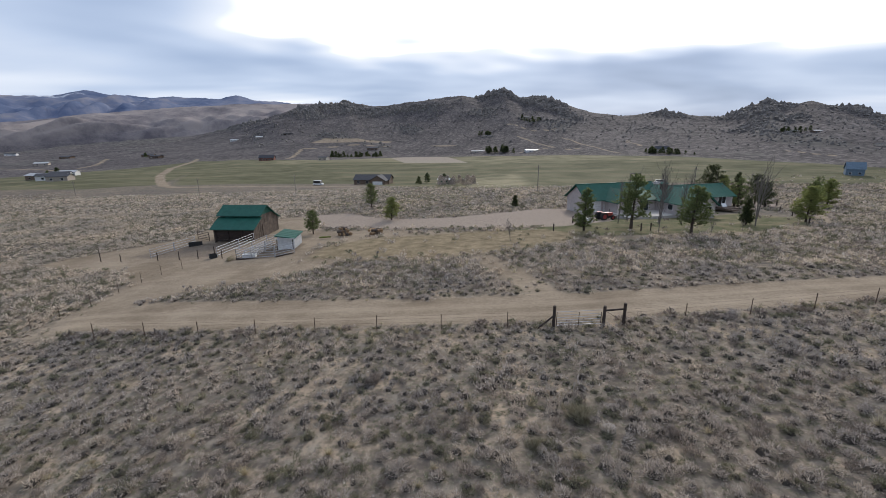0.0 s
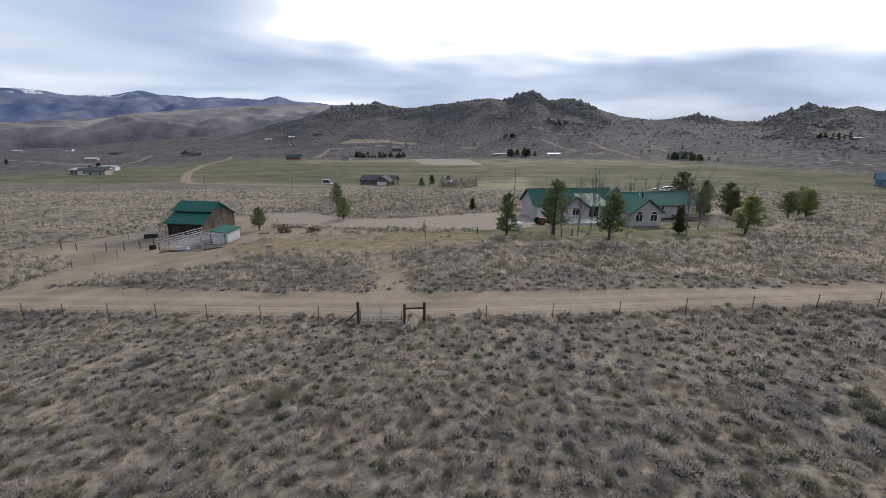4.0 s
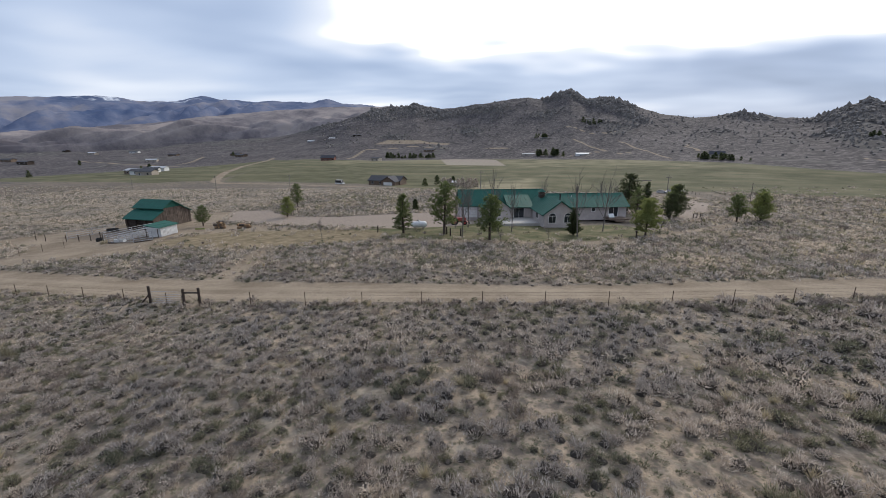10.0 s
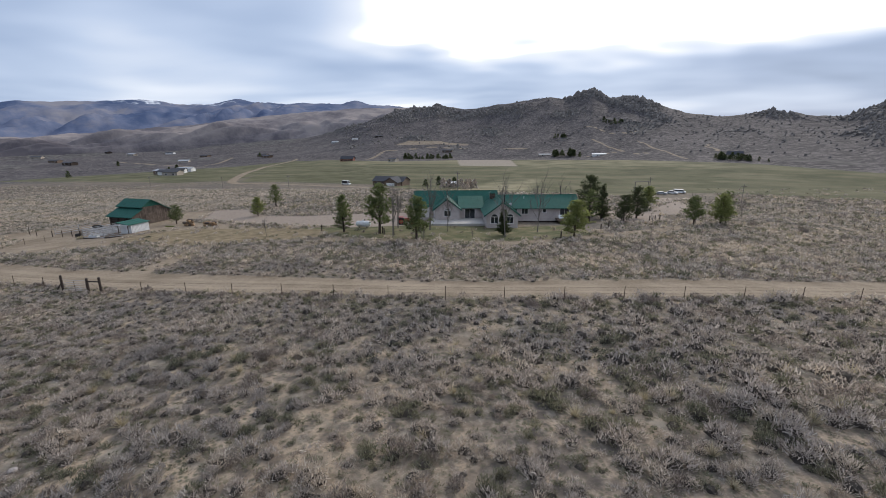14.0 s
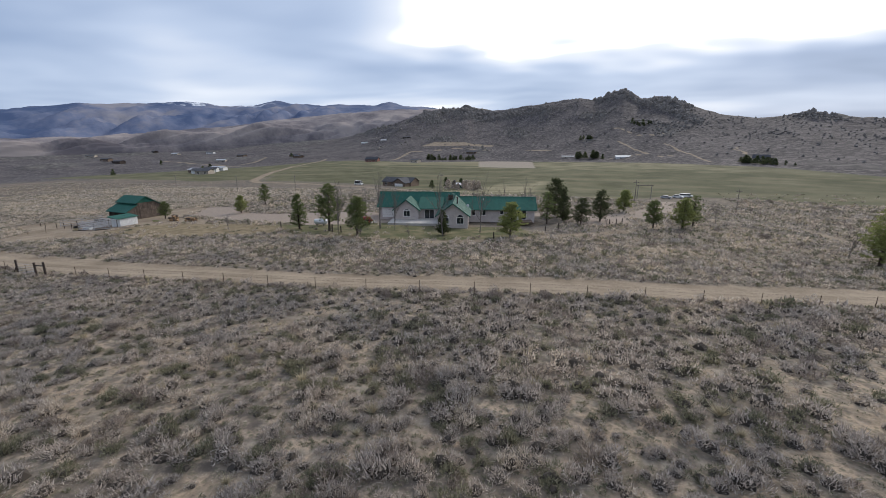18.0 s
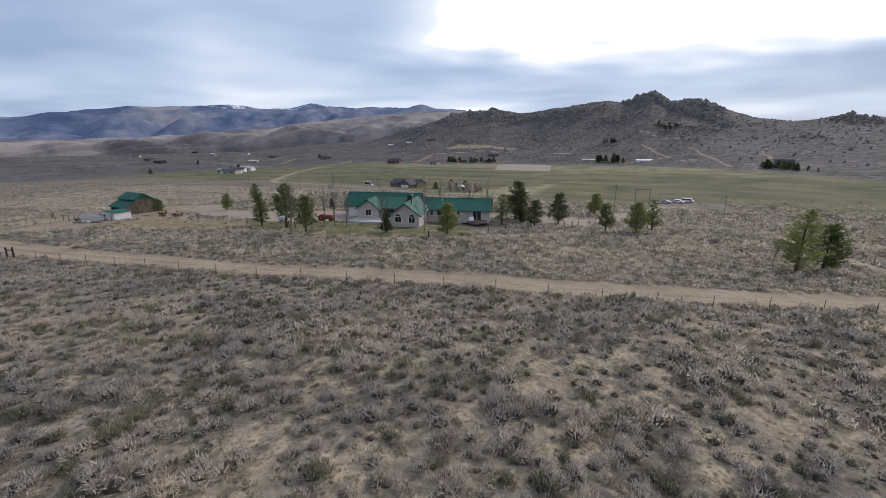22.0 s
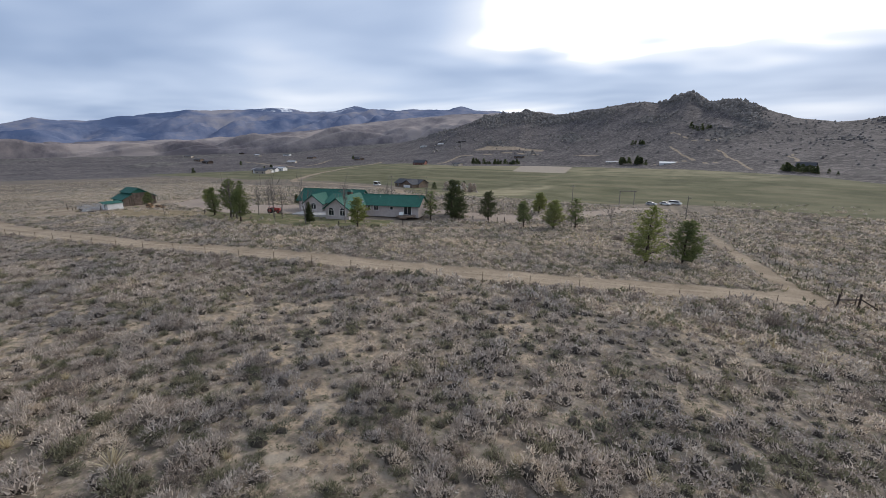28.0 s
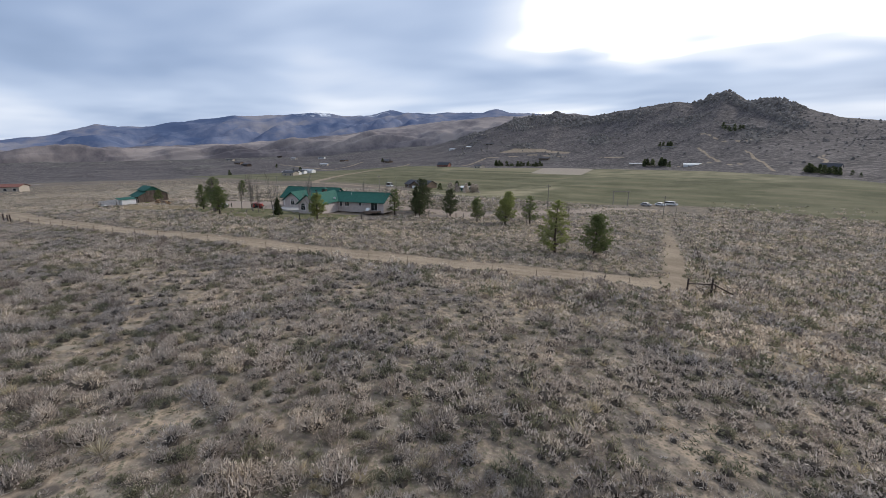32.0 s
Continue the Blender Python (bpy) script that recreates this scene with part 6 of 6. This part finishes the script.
cottage("hill_house", "grey house on the bare hillside", -285, 708, 10, 20, 10, 4, "rail", "tan_wall", 4)
cottage("hill_house", "house among dark trees on the hillside", 248, 578, -20, 16, 10, 4.5, "slate_roof", "tan_wall", 3, 0.7)
cottage("blue_house", "blue-grey house at the field edge", 250, 283, -35, 9, 8, 4.5, "blue_wall", "blue_wall", 2, 1.0)
cottage("west_house", "tan house with maroon roof on the west plain", -176, 58, 50, 11, 8, 2.8, "red_wall", "tan_wall", 3)
for x, y, w, wall in ((-215, 250, 14, "white_metal"), (-198, 238, 10, "tan_wall"), (-232, 262, 12, "brown_wall"), (-330, 520, 14, "brown_wall"), (-540, 412, 15, "dark_wood"), (-660, 600, 16, "tan_wall"),
                      (-620, 640, 14, "white_metal"), (-320, 700, 12, "white_metal"), (62, 700, 18, "tan_wall"), (-95, 600, 14, "brown_wall"), (480, 662, 16, "tan_wall"), (500, 650, 12, "brown_wall"), (508, 562, 18, "tan_wall"), (520, 556, 8, "tan_wall"), (134, 812, 18, "tan_wall"), (146, 818, 10, "brown_wall"), (-420, 470, 12, "tan_wall"), (-222, 268, 9, "white_metal"), (-240, 290, 12, "white_metal"), (-248, 724, 14, "dark_wood"), (-118, 448, 9, "tan_wall"), (-352, 540, 13, "brown_wall"), (-700, 480, 14, "tan_wall"), (-590, 430, 13, "brown_wall"), (-470, 560, 14, "brown_wall"), (-760, 640, 15, "dark_wood")):
    cottage("distant_house", "distant ranch building on the plain", x, y, random.uniform(-30, 30), w, 8, 3, "slate_roof" if w % 4 else "rail", wall, 2)
for x, y in ((-44.8, 152), (27.7, 130), (-72, 148), (86, 150), (-110, 150), (120, 170)):
    x, y = far(x, y)
    p = thing("utility_pole", "wooden utility pole with crossarm", "utility pole", (x, y, height(x, y)), 0, "utility poles")
    part("pole", rod((0, 0, -0.3), (0, 0, 8.0), 0.14, 0.1, 7), "grey_wood", p)
    part("crossarm", block(-0.9, 0.9, -0.06, 0.06, 7.2, 7.35), "grey_wood", p)


def grove(name, label, spots, size, colour, seed):
    """A far clump of trees: crowns of many small leaves."""
    r = np.random.default_rng(seed)
    tris = []
    for x, y, s in spots:
        s *= float(far_scale(x, y))
        x, y = far(x, y)
        z = height(x, y)
        for _ in range(60):
            a, f = r.uniform(0, math.tau), r.uniform(0.05, 1)
            reach = s * 0.42 * (1 - f) ** 0.6 * r.uniform(0.3, 1)
            tris.append(tuft(7, 0.0, 0.5, 1.0, 0.2) * s * 0.16 + np.array([x + reach * math.cos(a), y + reach * math.sin(a), z + s * f * 0.95]))
    tagged(new(name, mesh_from(name, np.concatenate(tris), colour)), label, "trees", kind="stuff")


r = random.Random(5)
grove("far_trees", "dark far windbreak of conifers", [(-120 + 2.1 * k + r.uniform(-3, 3), 506 + 1.5 * k + r.uniform(-6, 6), r.uniform(3, 8)) for k in range(24)] + [(-120 + 52 * q + r.uniform(-4, 4), 504 + 36 * q + r.uniform(-8, 8), r.uniform(2, 5)) for q in [r.random() for k in range(18)]], 8, "needles_dark", 1)
grove("far_trees", "dark trees below the rocky hill", [(67 + r.gauss(0, 9), 588 + r.uniform(-8, 8), r.uniform(3, 10)) for k in range(16)], 8, "needles_dark", 2)
grove("far_trees", "dark trees beside the hillside house", [(238 + 46 * s + r.uniform(-7, 7), 566 - 20 * s + r.uniform(-8, 8), r.uniform(3, 9) * (1.1 - 0.4 * s)) for s in [r.random() ** 1.4 for k in range(30)]], 8, "needles_dark", 3)
grove("far_trees", "small dark trees on the hillside", [(62 + r.uniform(-14, 14), 718 + r.uniform(-6, 6), r.uniform(5, 8)) for k in range(10)] + [(152 + r.uniform(-16, 14), 805 + r.uniform(-6, 6), r.uniform(5, 9)) for k in range(10)] + [(488 + r.uniform(-26, 26), 668 + r.uniform(-6, 6), r.uniform(5, 9)) for k in range(10)], 8, "needles_dark", 4)
grove("far_shrubs", "leafless grey brush about the neighbour house", [(10 + r.uniform(-7, 9), 213 + r.uniform(-5, 5), r.uniform(3, 5.5)) for k in range(12)], 8, "sage", 5)
grove("far_trees", "garden trees by the neighbour house", [(-6, 212, 4), (-2, 224, 5), (6, 226, 5), (-300, 250, 5), (-225, 270, 5), (-228, 280, 6), (-460, 420, 6), (-340, 530, 6)], 8, "needles_dark", 6)

# boulders on the rocky hill
r = np.random.default_rng(12)
parts_ = []
bm = bmesh.new()
bmesh.ops.create_icosphere(bm, subdivisions=1, radius=1.0)
unit = np.array([[tuple(v.co) for v in f.verts] for f in bm.faces])
bm.free()
for k in range(34000):
    az, rad = r.uniform(-42, 27), 1030 - abs(r.normal(0, 170))
    if rad < 640:
        continue
    x, y = CX - rad * math.sin(radians(az)), CY + rad * math.cos(radians(az))
    mask = rock_mask(x, y, rad)
    if r.random() > 0.05 + 0.4 * mask:
        continue
    near_crest = max(0.0, 1 - abs(rad - 1030) / 330)
    s = r.uniform(0.6, 2.0) + (1.0 + 3.6 * near_crest) * mask * r.random() ** 2.5
    jag = unit * (1 + 0.35 * np.sin(7.1 * unit[:, :, [1, 2, 0]] + k)) * np.array([s, s, s * r.uniform(0.7, 1.6)])
    k = float(far_scale(x, y))
    x, y = far(x, y)
    parts_.append(jag * k + np.array([x, y, height(x, y) + 0.1 * s * k]))
tagged(new("boulders", mesh_from("boulders", np.concatenate(parts_), "rock")), "weathered granite boulders and outcrops on the hill", "rocks", kind="stuff")

for x, y, s in ((6.7, 21.4, 0.36), (-19.5, 30.2, 0.2), (35, 12, 0.18)):
    bm = bmesh.new()
    bmesh.ops.create_icosphere(bm, subdivisions=2, radius=1.0)
    for v in bm.verts:
        v.co = v.co * (1 + 0.25 * noise.noise(v.co * 1.7 + Vector((x, y, 0)))) * s
        v.co.z *= 0.5
    solid("stone", bm, "pale_stone", "pale rounded stone in the sagebrush", "rock", (x, y, height(x, y) + 0.02), 30 * x)
